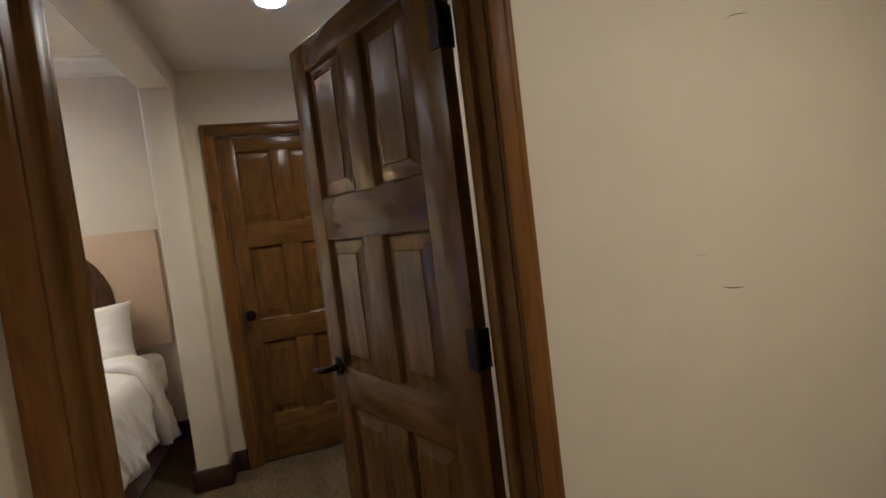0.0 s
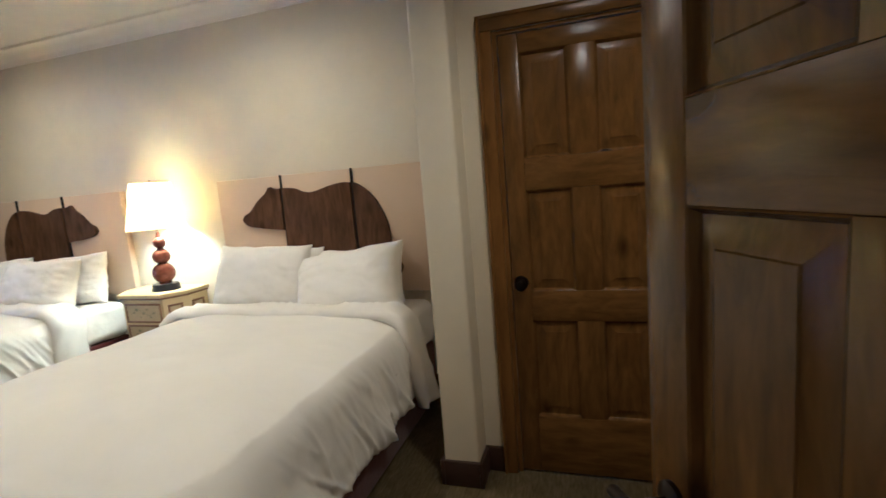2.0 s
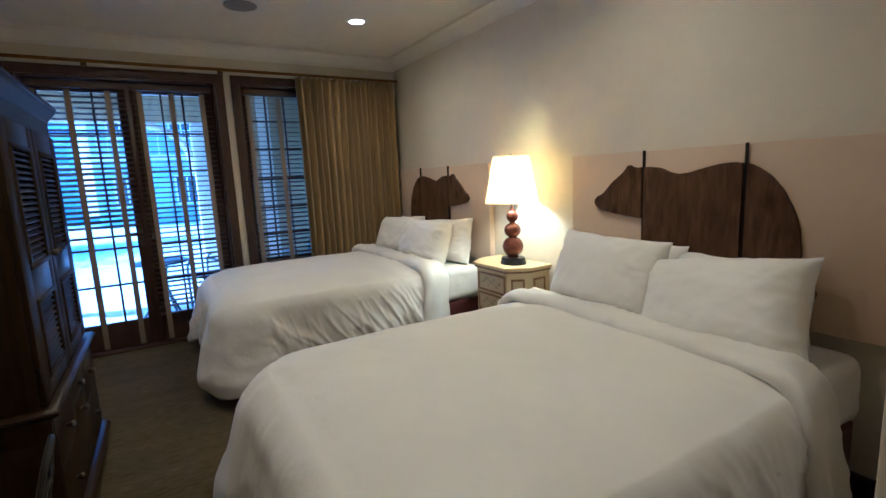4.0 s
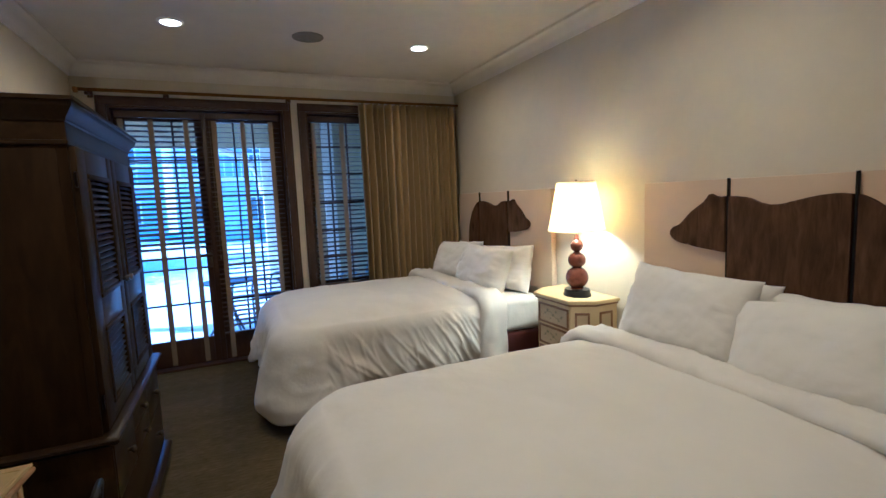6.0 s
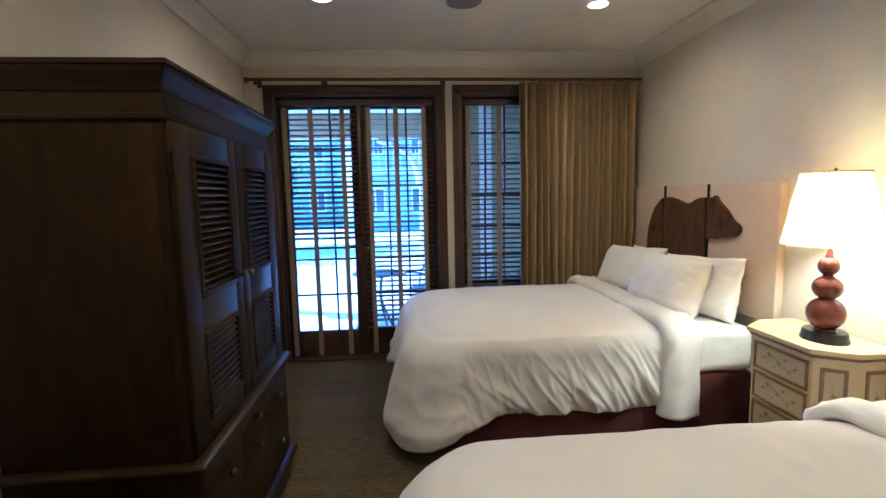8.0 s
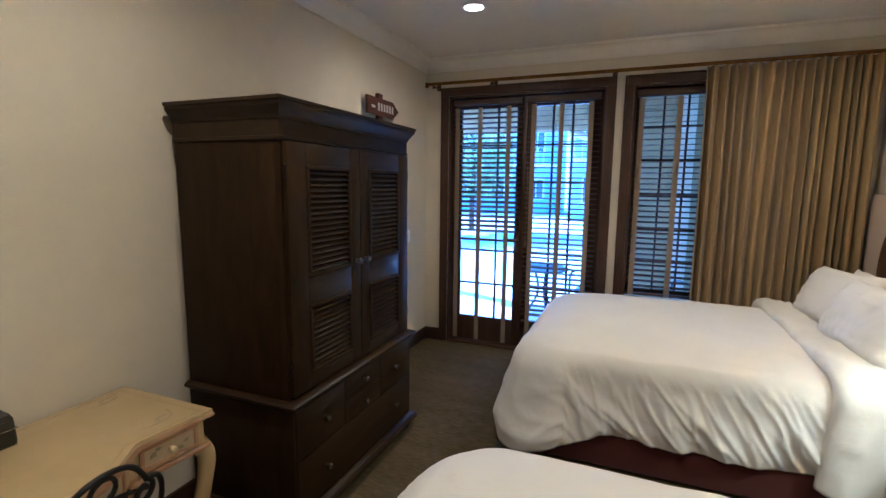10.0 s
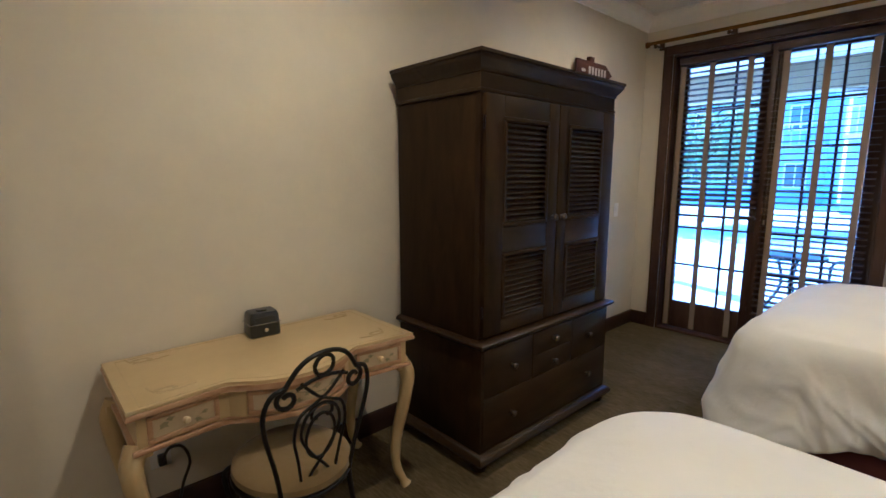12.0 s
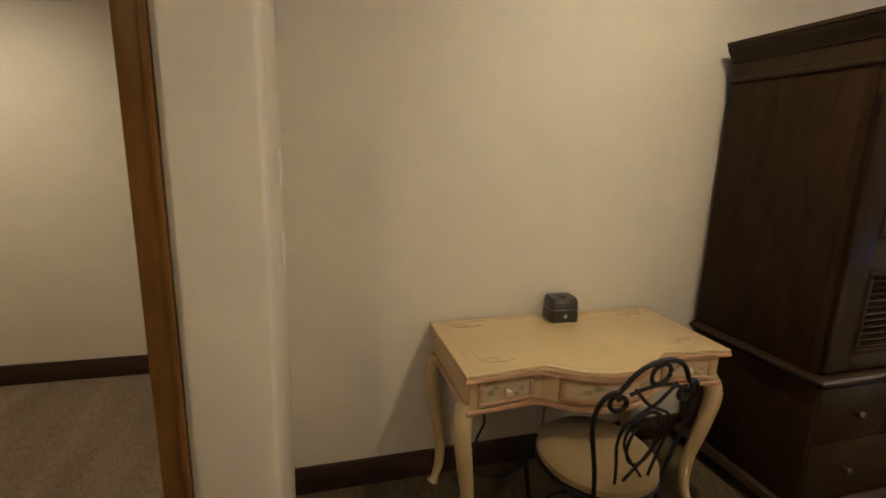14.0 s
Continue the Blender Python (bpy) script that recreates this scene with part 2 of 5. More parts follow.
lnt.links.new(lt.outputs[0], lmix.inputs[2])
lnt.links.new(lmix.outputs[0], lnt.nodes["Material Output"].inputs["Surface"])
M_BARK = paint("bark", (0.06, 0.045, 0.035), (0.11, 0.085, 0.065), 0.95, 6, 40, 0.6)
# Dark iron lightened and blued: the glare over the patio is in its colour.
M_PATIOIRON = metal("patio_iron", (0.15, 0.18, 0.21), 0.45, 0.4)

# ---- mesh helpers ----


def link_mesh(name, bm, material, sharp=38):
    me = bpy.data.meshes.new(name)
    bmesh.ops.recalc_face_normals(bm, faces=bm.faces[:])
    bm.to_mesh(me)
    bm.free()
    for p in me.polygons:
        p.use_smooth = True
    me.set_sharp_from_angle(angle=radians(sharp))
    me.materials.append(material)
    return new(name, me)


def part(name, bm, material, parent, label="", sharp=38):
    ob = link_mesh(name, bm, material, sharp)
    ob.parent = parent
    if label:
        ob["label"] = label
    return ob


def again(ob, m, parent=None):
    """One more object on the same mesh."""
    o = new(ob.name.split(".")[0], ob.data)
    o.parent = parent or ob.parent
    o.matrix_local = m
    return o


def thing(name, place, label, category, group="", turn=0.0):
    ob = new(name)
    ob.empty_display_size = 0.1
    ob.location, ob.rotation_euler = place, (0, 0, radians(turn))
    return tagged(ob, label, category, group)


def structure(name, bm, material, label="", category=""):
    return tagged(link_mesh(name, bm, material), label, category, kind="structure")


def box(bm, x0, x1, y0, y1, z0, z1, bev=0.0, seg=2):
    m = Matrix.Translation(((x0 + x1) / 2, (y0 + y1) / 2, (z0 + z1) / 2)) @ Matrix.Diagonal((abs(x1 - x0), abs(y1 - y0), abs(z1 - z0), 1))
    r = bmesh.ops.create_cube(bm, size=1.0, matrix=m)
    if bev:
        es = list({e for v in r["verts"] for e in v.link_edges})
        bmesh.ops.bevel(bm, geom=es, offset=bev, segments=seg, profile=0.5, affect="EDGES")
    return bm


def bx(*a, **k):
    return box(bmesh.new(), *a, **k)


def lathe(bm, prof, cx=0.0, cy=0.0, cz=0.0, n=28, ex=1.0, ey=1.0):
    rings = []
    for r, z in prof:
        rings.append([bm.verts.new((cx + r * ex * math.cos(2 * math.pi * i / n), cy + r * ey * math.sin(2 * math.pi * i / n), cz + z)) for i in range(n)])
    for a, b in zip(rings, rings[1:]):
        for i in range(n):
            bm.faces.new((a[i], a[(i + 1) % n], b[(i + 1) % n], b[i]))
    for ring in (rings[0], rings[-1]):
        if prof[rings.index(ring)][0] > 1e-4:
            bm.faces.new(ring)
    bmesh.ops.remove_doubles(bm, verts=bm.verts[:], dist=1e-5)
    return bm


def spline(pts, n=8, closed=False):
    """A smooth line through points."""
    P = [Vector(p) for p in pts]
    out = []
    k = len(P)
    segs = k if closed else k - 1
    for i in range(segs):
        a = P[(i - 1) % k] if closed or i > 0 else P[0]
        b, c = P[i % k], P[(i + 1) % k]
        d = P[(i + 2) % k] if closed or i + 2 < k else P[-1]
        for j in range(n):
            t = j / n
            out.append(0.5 * (2 * b + (c - a) * t + (2 * a - 5 * b + 4 * c - d) * t * t + (3 * b - a - 3 * c + d) * t ** 3))
    if not closed:
        out.append(P[-1])
    return out


def tube(bm, pts, r, n=8, closed=False):
    """A round bar along points; r is one radius or a function of 0..1."""
    rings = []
    m = len(pts)
    up = Vector((0.13, 0.21, 1)).normalized()
    for i, p in enumerate(pts):
        q0 = pts[(i - 1) % m] if closed or i else p
        q1 = pts[(i + 1) % m] if closed or i < m - 1 else p
        t = (Vector(q1) - Vector(q0)).normalized()
        s = t.cross(up)
        s = s.normalized() if s.length > 1e-3 else Vector((1, 0, 0))
        u = s.cross(t)
        rr = r(i / (m - 1)) if callable(r) else r
        rings.append([bm.verts.new(Vector(p) + (s * math.cos(2 * math.pi * k / n) + u * math.sin(2 * math.pi * k / n)) * rr) for k in range(n)])
    for i in range(m if closed else m - 1):
        a, b = rings[i], rings[(i + 1) % m]
        for k in range(n):
            bm.faces.new((a[k], a[(k + 1) % n], b[(k + 1) % n], b[k]))
    if not closed:
        bm.faces.new(rings[0])
        bm.faces.new(rings[-1])
    return bm


def prism(bm, outline, axis, a, b, bev=0.0):
    """A plate: an outline of (u, v) pushed out from a to b along axis (0, 1 or 2)."""
    def place(u, v, w):
        return {0: (w, u, v), 1: (u, w, v), 2: (u, v, w)}[axis]
    lo = [bm.verts.new(place(u, v, a)) for u, v in outline]
    hi = [bm.verts.new(place(u, v, b)) for u, v in outline]
    k = len(outline)
    fs = [bm.faces.new(lo), bm.faces.new(hi)]
    for i in range(k):
        fs.append(bm.faces.new((lo[i], lo[(i + 1) % k], hi[(i + 1) % k], hi[i])))
    if bev:
        es = list({e for f in fs[:2] for e in f.edges})
        bmesh.ops.bevel(bm, geom=es, offset=bev, segments=2, profile=0.5, affect="EDGES")
    return bm


def sweep_rect(bm, x0, x1, y0, y1, prof):
    """A moulding round the inside of a rectangle; prof: (inset from the wall, z)."""
    rings = []
    for d, z in prof:
        rings.append([bm.verts.new(p) for p in ((x0 + d, y0 + d, z), (x1 - d, y0 + d, z), (x1 - d, y1 - d, z), (x0 + d, y1 - d, z))])
    for a, b in zip(rings, rings[1:] + rings[:1]):
        for i in range(4):
            bm.faces.new((a[i], a[(i + 1) % 4], b[(i + 1) % 4], b[i]))
    return bm

# ---- structure ----
WX, NY, SY = -4.48, 4.74, 1.14          # window wall, headboard wall, desk wall
structure("floor", bx(-4.66, 0.42, 0.98, 4.9, -0.1, 0.0), M_CARPET, "dark mottled grey-brown carpet of the bedroom", "carpet")
structure("floor_hall", bx(0.42, 1.75, 1.745, 4.05, -0.1, 0.0), M_CARPET, "mottled grey-brown carpet of the entry hall", "carpet")
structure("floor_corridor", bx(0.42, 2.85, -0.35, 1.745, -0.1, -0.001), M_CARPET2, "beige carpet of the corridor outside the bedroom", "carpet")

b = bmesh.new()
for y0, y1, z0, z1 in ((0.98, 1.385, 0, 2.9), (1.385, 2.845, 2.46, 2.9), (2.845, 3.06, 0, 2.9), (3.06, 3.92, 0, 0.62), (3.06, 3.92, 2.46, 2.9), (3.92, 4.9, 0, 2.9)):
    box(b, WX - 0.18, WX, y0, y1, z0, z1)
structure("wall_west", b, M_WALL, "cream painted wall round the garden doors and window", "wall")
structure("wall_north", bx(WX, 0.25, NY, NY + 0.16, 0, 2.9), M_WALL, "cream painted wall behind the two headboards", "wall")
structure("wall_south", bx(WX, 0.31, SY - 0.16, SY, 0, 2.9), M_WALL, "cream painted wall behind the desk and wardrobe", "wall")
structure("wall_pilaster", bx(0.25, 0.42, 3.765, 4.9, 0, 2.9, bev=0.014, seg=3), M_WALL, "cream plaster pier with softly rounded corners", "wall")
b = bmesh.new()
box(b, 0.42, 0.575, 3.915, 4.05, 0, 2.5)
box(b, 1.30, 1.75, 3.915, 4.05, 0, 2.5)
box(b, 0.575, 1.30, 3.915, 4.05, 2.05, 2.5)
structure("wall_hall_north", b, M_WALL, "cream painted wall round the closed closet door", "wall")
structure("wall_hall_east", bx(1.62, 1.75, 1.82, 3.915, 0, 2.5), M_WALL, "cream painted wall behind the open door", "wall")
structure("wall_closet_back", bx(0.42, 1.75, 4.5, 4.6, 0, 2.5), M_WALL, "plain wall closing the closet", "wall")
b = bmesh.new()
box(b, 0.31, 0.565, 1.67, 1.82, 0, 2.9, bev=0.012, seg=3)
box(b, 1.40, 2.85, 1.67, 1.82, 0, 2.9)
box(b, 0.565, 1.40, 1.67, 1.82, 2.065, 2.9)
structure("wall_doorway", b, M_WALL, "cream painted wall that holds the entry doorway", "wall")
for line in ([(2.008, 1.773), (2.03, 1.783), (2.055, 1.787), (2.085, 1.79)], [(1.93, 1.135), (1.96, 1.128), (2.0, 1.124)], [(1.86, 1.222), (1.885, 1.219)]):
    part("scuff", tube(bmesh.new(), [(x, 1.6698, z) for x, z in line], lambda t: 0.0012 - 0.0008 * abs(2 * t - 1), 5), M_BASE, bpy.data.objects["wall_doorway"], "thin dark scuff in the paint")
structure("wall_stub", bx(0.31, 0.42, 0.98, 1.67, 0, 2.9), M_WALL, "cream painted return wall with switch plates", "wall")
structure("wall_corridor_south", bx(0.31, 2.85, -0.35, -0.2, 0, 2.5), M_WALL, "cream painted corridor wall with dark baseboard", "wall")
structure("wall_corridor_west", bx(0.31, 0.42, -0.2, 0.98, 0, 2.5), M_WALL, "cream painted end wall of the corridor", "wall")
structure("wall_corridor_east", bx(2.7, 2.85, -0.2, 1.67, 0, 2.5), M_WALL, "cream painted wall closing the corridor", "wall")
structure("ceiling", bx(WX - 0.18, 0.25, 0.98, 4.9, ROOM_Z, 2.95), M_CEIL, "off-white bedroom ceiling with recessed lights", "ceiling")
structure("ceiling_hall", bx(0.42, 1.75, 1.82, 4.05, HALL_Z, 2.55), M_CEIL, "lower off-white ceiling of the entry hall", "ceiling")
structure("ceiling_corridor", bx(0.42, 2.85, -0.35, 1.67, HALL_Z, 2.55), M_CEIL, "off-white ceiling of the corridor", "ceiling")
structure("beam", bx(0.25, 0.42, 1.82, 3.78, 2.30, 2.95, bev=0.014, seg=3), M_WALL, "cream plaster header between bedroom and entry hall", "beam")
CROWN = [(0.0, 2.69), (0.012, 2.69), (0.018, 2.715), (0.03, 2.725), (0.055, 2.762), (0.085, 2.785), (0.1, 2.792), (0.105, 2.8099), (0.0, 2.8099)]
structure("crown_moulding", sweep_rect(bmesh.new(), WX, 0.25, SY, NY, CROWN), M_CROWN, "off-white coved crown moulding round the bedroom ceiling", "trim")


def baseboard(x0, x1, y0, y1, h=0.125):
    structure("baseboard", bx(x0, x1, y0, y1, 0, h, bev=0.004), M_BASE, "dark-stained wooden baseboard along the wall", "baseboard")


T = 0.018
baseboard(WX + T, 0.31, SY, SY + T)
baseboard(WX, WX + T, SY, 1.30)
baseboard(WX, WX + T, 3.95, NY)
baseboard(WX + T, 0.25 - T, NY - T, NY)
baseboard(0.25 - T, 0.25, 3.765 - T, NY)
baseboard(0.25, 0.42, 3.765 - T, 3.765)
baseboard(0.42, 0.42 + T, 3.765 - T, 3.915 - T)
baseboard(0.42, 0.508, 3.915 - T, 3.915)
baseboard(1.37, 1.62, 3.915 - T, 3.915)
baseboard(1.62 - T, 1.62, 1.84, 3.89)
baseboard(0.42, 2.7, -0.2, -0.2 + T)
baseboard(1.45, 2.7, 1.67 - T, 1.67)
baseboard(0.42, 0.42 + T, -0.18, 1.65)


def casing(owner, x0, x1, ztop, yf, yb, w=0.065, step=0.008):
    """Door casing with a stepped edge on a wall that faces along y."""
    lo, hi = min(yf, yb), max(yf, yb)
    s = 1 if yf > yb else -1
    for a, c in ((x0 - w, x0), (x1, x1 + w)):
        bm = bx(a, c, lo, hi, 0, ztop, bev=0.005)
        e0, e1 = (a, a + 0.016) if a < x0 else (c - 0.016, c)
        box(bm, e0, e1, min(yb, yf + s * step), max(yb, yf + s * step), 0, ztop + w, bev=0.003)
        part("casing_side", bm, M_CASING, owner)
    bm = bx(x0 - w + 0.016, x1 + w - 0.016, lo, hi, ztop, ztop + w, bev=0.005)
    box(bm, x0 - w + 0.017, x1 + w - 0.017, min(yb, yf + s * step), max(yb, yf + s * step), ztop + w - 0.016, ztop + w, bev=0.003)
    part("casing_head", bm, M_ALDER_X, owner)


def bevel_panel(bm, x0, x1, z0, z1, yface, into, raise_w=0.035):
    """A raised panel in a frame: sunk moulding round a raised field; into is +1 or -1 along y."""
    d1, d2 = 0.017 * into, 0.002 * into
    loops = [(0.0, 0.0), (0.003, 0.002 * into), (0.011, d1), (0.017, d1), (0.017 + raise_w, d2 + 0.003 * into), (0.019 + raise_w, d2), (0.026 + raise_w, d2)]
    rings = []
    for ins, d in loops:
        rings.append([bm.verts.new((x, yface + d, z)) for x, z in ((x0 + ins, z0 + ins), (x1 - ins, z0 + ins), (x1 - ins, z1 - ins), (x0 + ins, z1 - ins))])
    for a, c in zip(rings, rings[1:]):
        for i in range(4):
            bm.faces.new((a[i], a[(i + 1) % 4], c[(i + 1) % 4], c[i]))
    bm.faces.new(rings[-1])


PANEL_ROWS = ((1.50, 1.95), (0.90, 1.36), (0.29, 0.76))


def panel_door(owner, w, h, t, cols):
    """Six-panel leaf in local coordinates: x across from 0 to w, y from 0 (front) to t."""
    xs = [(0.0, cols[0][0]), (cols[0][1], cols[1][0]), (cols[1][1], w)]
    zs = [(0.012, PANEL_ROWS[2][0]), (PANEL_ROWS[2][1], PANEL_ROWS[1][0]), (PANEL_ROWS[1][1], PANEL_ROWS[0][0]), (PANEL_ROWS[0][1], h)]
    for i, (a, c) in enumerate(xs):
        if i != 1:
            part("stile", bx(a, c, 0, t, 0.012, h, bev=0.0025), M_ALDER, owner)
    for z0, z1 in zs:
        part("rail", bx(cols[0][0], cols[1][1], 0.0006, t - 0.0006, z0, z1, bev=0.0025), M_ALDER_X, owner)
    for z0, z1 in PANEL_ROWS:
        part("mullion", bx(xs[1][0], xs[1][1], 0.0006, t - 0.0006, z0, z1, bev=0.0025), M_ALDER, owner)
        for c0, c1 in cols:
            bm = bmesh.new()
            bevel_panel(bm, c0, c1, z0, z1, 0.001, 1)
            bevel_panel(bm, c0, c1, z0, z1, t - 0.001, -1)
            part("panel", bm, M_ALDER, owner, sharp=20)


# closed closet door
d2 = tagged(new("door_1"), "closed knotty six-panel closet door of stained wood", "door", kind="structure")
casing(d2, 0.578, 1.297, 2.05, 3.89, 3.915)
b = bx(0.5755, 0.597, 3.9155, 4.045, 0, 2.05)
box(b, 1.277, 1.2995, 3.9155, 4.045, 0, 2.05)
box(b, 0.597, 1.277, 3.9155, 4.045, 2.035, 2.0495)
part("jamb", b, M_CASING, d2)
leaf = tagged(new("closet_door_leaf"), "knotty stained six-panel door, shut in its frame", "door", kind="structure")
leaf.location = (0.60, 3.921, 0)
panel_door(leaf, 0.675, 2.03, 0.04, ((0.085, 0.285), (0.395, 0.60)))
knob_prof = [(0.0, 0.062), (0.018, 0.06), (0.027, 0.05), (0.028, 0.04), (0.02, 0.03), (0.011, 0.024), (0.011, 0.012), (0.03, 0.010), (0.033, 0.0), (0.0, 0.0)]
kn = part("door_knob", lathe(bmesh.new(), knob_prof), M_BRONZE, leaf, "dark bronze round knob")
kn.matrix_local = pose(0.042, 0, 0.94, 90)

# open entry door
d3 = tagged(new("door_2"), "stained wooden casing of the entry doorway", "doorway", kind="structure")
casing(d3, 0.583, 1.382, 2.05, 1.648, 1.67, 0.05, 0.0015)
casing(d3, 0.583, 1.382, 2.05, 1.842, 1.82)
b = bx(0.5655, 0.5845, 1.6705, 1.8195, 0, 2.05)
box(b, 1.3805, 1.3995, 1.6705, 1.8195, 0, 2.05)
box(b, 0.5845, 1.3805, 1.6705, 1.8195, 2.05, 2.0645)
box(b, 0.5845, 0.598, 1.74, 1.785, 0, 2.05, bev=0.002)
box(b, 1.367, 1.3805, 1.74, 1.785, 0, 2.05, bev=0.002)
part("jamb", b, M_CASING, d3)
entry = tagged(new("entry_door_leaf"), "glossy knotty six-panel door standing half open", "door", kind="structure")
# local x runs from the hinge to the free edge; the local front faces the corridor side
entry.location = (1.383, 1.862, 0)
entry.rotation_euler = (0, 0, math.atan2(2.605 - 1.862, 1.066 - 1.383))
panel_door(entry, 0.80, 2.04, 0.042, ((0.125, 0.355), (0.47, 0.70)))


def lever(owner, y, s):
    bm = lathe(bmesh.new(), [(0.0, 0.0), (0.033, 0.0), (0.033, 0.008), (0.026, 0.012), (0.012, 0.014), (0.012, 0.05), (0.0, 0.05)])
    bm.transform(Matrix.Translation((0.735, y, 0.90)) @ pose(0, 0, 0, -90 * s))
    pts = spline([(0.735, y + s * 0.045, 0.90), (0.738, y + s * 0.06, 0.901), (0.75, y + s * 0.07, 0.899), (0.79, y + s * 0.074, 0.896)], 5)
    tube(bm, pts, lambda t: 0.012 - 0.002 * t, 10)
    part("lever_handle", bm, M_BRONZE, owner, "dark bronze lever handle")


lever(entry, 0.042, 1)
lever(entry, 0.0, -1)
for hz in (0.25, 1.055, 1.83):
    bm = bx(-0.012, 0.001, 0.004, 0.038, hz - 0.05, hz + 0.05, bev=0.002)
    lathe(bm, [(0.0, -0.056), (0.007, -0.052), (0.007, 0.052), (0.0, 0.056)], -0.006, 0.046, hz, 12)
    box(bm, 0.0, 0.03, 0.043, 0.046, hz - 0.05, hz + 0.05)
    part("hinge", bm, M_BRONZE, entry, "dark bronze butt hinge")

# ---- garden doors, window and blinds ----
fd = tagged(new("door_3"), "pair of dark wooden glazed garden doors, shut", "door", kind="structure")


def win_casing(owner, y0, y1, z0, z1, w=0.075):
    f = WX + 0.024
    for a, c in ((y0 - w, y0), (y1, y1 + w)):
        bm = bx(WX, f, a, c, z0, z1, bev=0.004)
        e0, e1 = (a, a + 0.018) if a < y0 else (c - 0.018, c)
        box(bm, WX, f + 0.008, e0, e1, z0, z1 + w, bev=0.003)
        part("casing_side", bm, M_WINWOOD, owner)
    bm = bx(WX, f, y0 - w + 0.019, y1 + w - 0.019, z1, z1 + w, bev=0.004)
    box(bm, WX, f + 0.008, y0 - w + 0.019, y1 + w - 0.019, z1 + w - 0.018, z1 + w, bev=0.003)
    part("casing_head", bm, M_WINWOOD, owner)
    bm = bx(WX - 0.178, WX - 0.001, y0 + 0.0005, y0 + 0.02, z0, z1 - 0.001)
    box(bm, WX - 0.178, WX - 0.001, y1 - 0.02, y1 - 0.0005, z0, z1 - 0.001)
    box(bm, WX - 0.178, WX - 0.001, y0 + 0.02, y1 - 0.02, z1 - 0.02, z1 - 0.001)
    part("jamb", bm, M_WINWOOD, owner)


def glazed(owner, y0, y1, z0, z1, gy0, gy1, gz0, gz1, vs, hs, x=WX - 0.085, t=0.042, thick=()):
    """A glazed leaf or sash: frame, muntins and a pane."""
    part("frame_side", bx(x - t, x, y0, gy0, z0, z1, bev=0.003), M_WINWOOD, owner)
    part("frame_side", bx(x - t, x, gy1, y1, z0, z1, bev=0.003), M_WINWOOD, owner)
    part("frame_rail", bx(x - t + 0.001, x - 0.001, gy0, gy1, z0, gz0, bev=0.003), M_WINWOOD, owner)
    part("frame_rail", bx(x - t + 0.001, x - 0.001, gy0, gy1, gz1, z1, bev=0.003), M_WINWOOD, owner)
    for v in vs:
        part("muntin", bx(x - t + 0.006, x - 0.006, v - 0.009, v + 0.009, gz0, gz1, bev=0.003), M_WINWOOD, owner)
    for h in hs:
        k = 0.024 if h in thick else 0.009
        part("muntin", bx(x - t + 0.007, x - 0.007, gy0, gy1, h - k, h + k, bev=0.003), M_WINWOOD, owner)
    pane = part("pane", bx(x - 0.024, x - 0.019, gy0 - 0.004, gy1 + 0.004, gz0 - 0.004, gz1 + 0.004), M_GLASS, owner, "clear glass pane")
    pane.visible_shadow = False


win_casing(fd, 1.385, 2.845, 0.0, 2.46)
HS = (0.62, 0.96, 1.30, 1.645, 1.99)
glazed(fd, 1.406, 2.124, 0.02, 2.438, 1.49, 2.045, 0.27, 2.345, (1.675, 1.86), HS)
glazed(fd, 2.126, 2.824, 0.02, 2.438, 2.205, 2.735, 0.27, 2.345, (2.382, 2.558), HS)
part("threshold", bx(WX - 0.178, WX + 0.012, 1.407, 2.823, 0.0, 0.018, bev=0.004), M_WINWOOD, fd)
part("astragal", bx(WX - 0.086, WX - 0.07, 2.10, 2.15, 0.02, 2.43, bev=0.004), M_WINWOOD, fd)
bm = bx(WX - 0.086, WX - 0.078, 2.062, 2.098, 0.96, 1.16, bev=0.003)
tube(bm, spline([(WX - 0.08, 2.08, 1.09), (WX - 0.035, 2.08, 1.09), (WX - 0.03, 2.06, 1.09), (WX - 0.03, 1.98, 1.088)], 5), 0.009, 10)
part("lever_handle", bm, M_KNOB, fd, "worn metal lever handle")

w1 = tagged(new("window_1"), "dark wooden sash window with small panes", "window", kind="structure")
win_casing(w1, 3.06, 3.92, 0.62, 2.46)
glazed(w1, 3.081, 3.899, 1.535, 2.438, 3.12, 3.86, 1.56, 2.40, (3.305, 3.49, 3.675), (1.84, 2.12))
glazed(w1, 3.081, 3.899, 0.64, 1.555, 3.12, 3.86, 0.70, 1.52, (3.305, 3.49, 3.675), (0.95, 1.235), x=WX - 0.13)
part("window_sill", bx(WX - 0.17, WX + 0.045, 2.975, 4.005, 0.595, 0.62, bev=0.006), M_WINWOOD, w1)


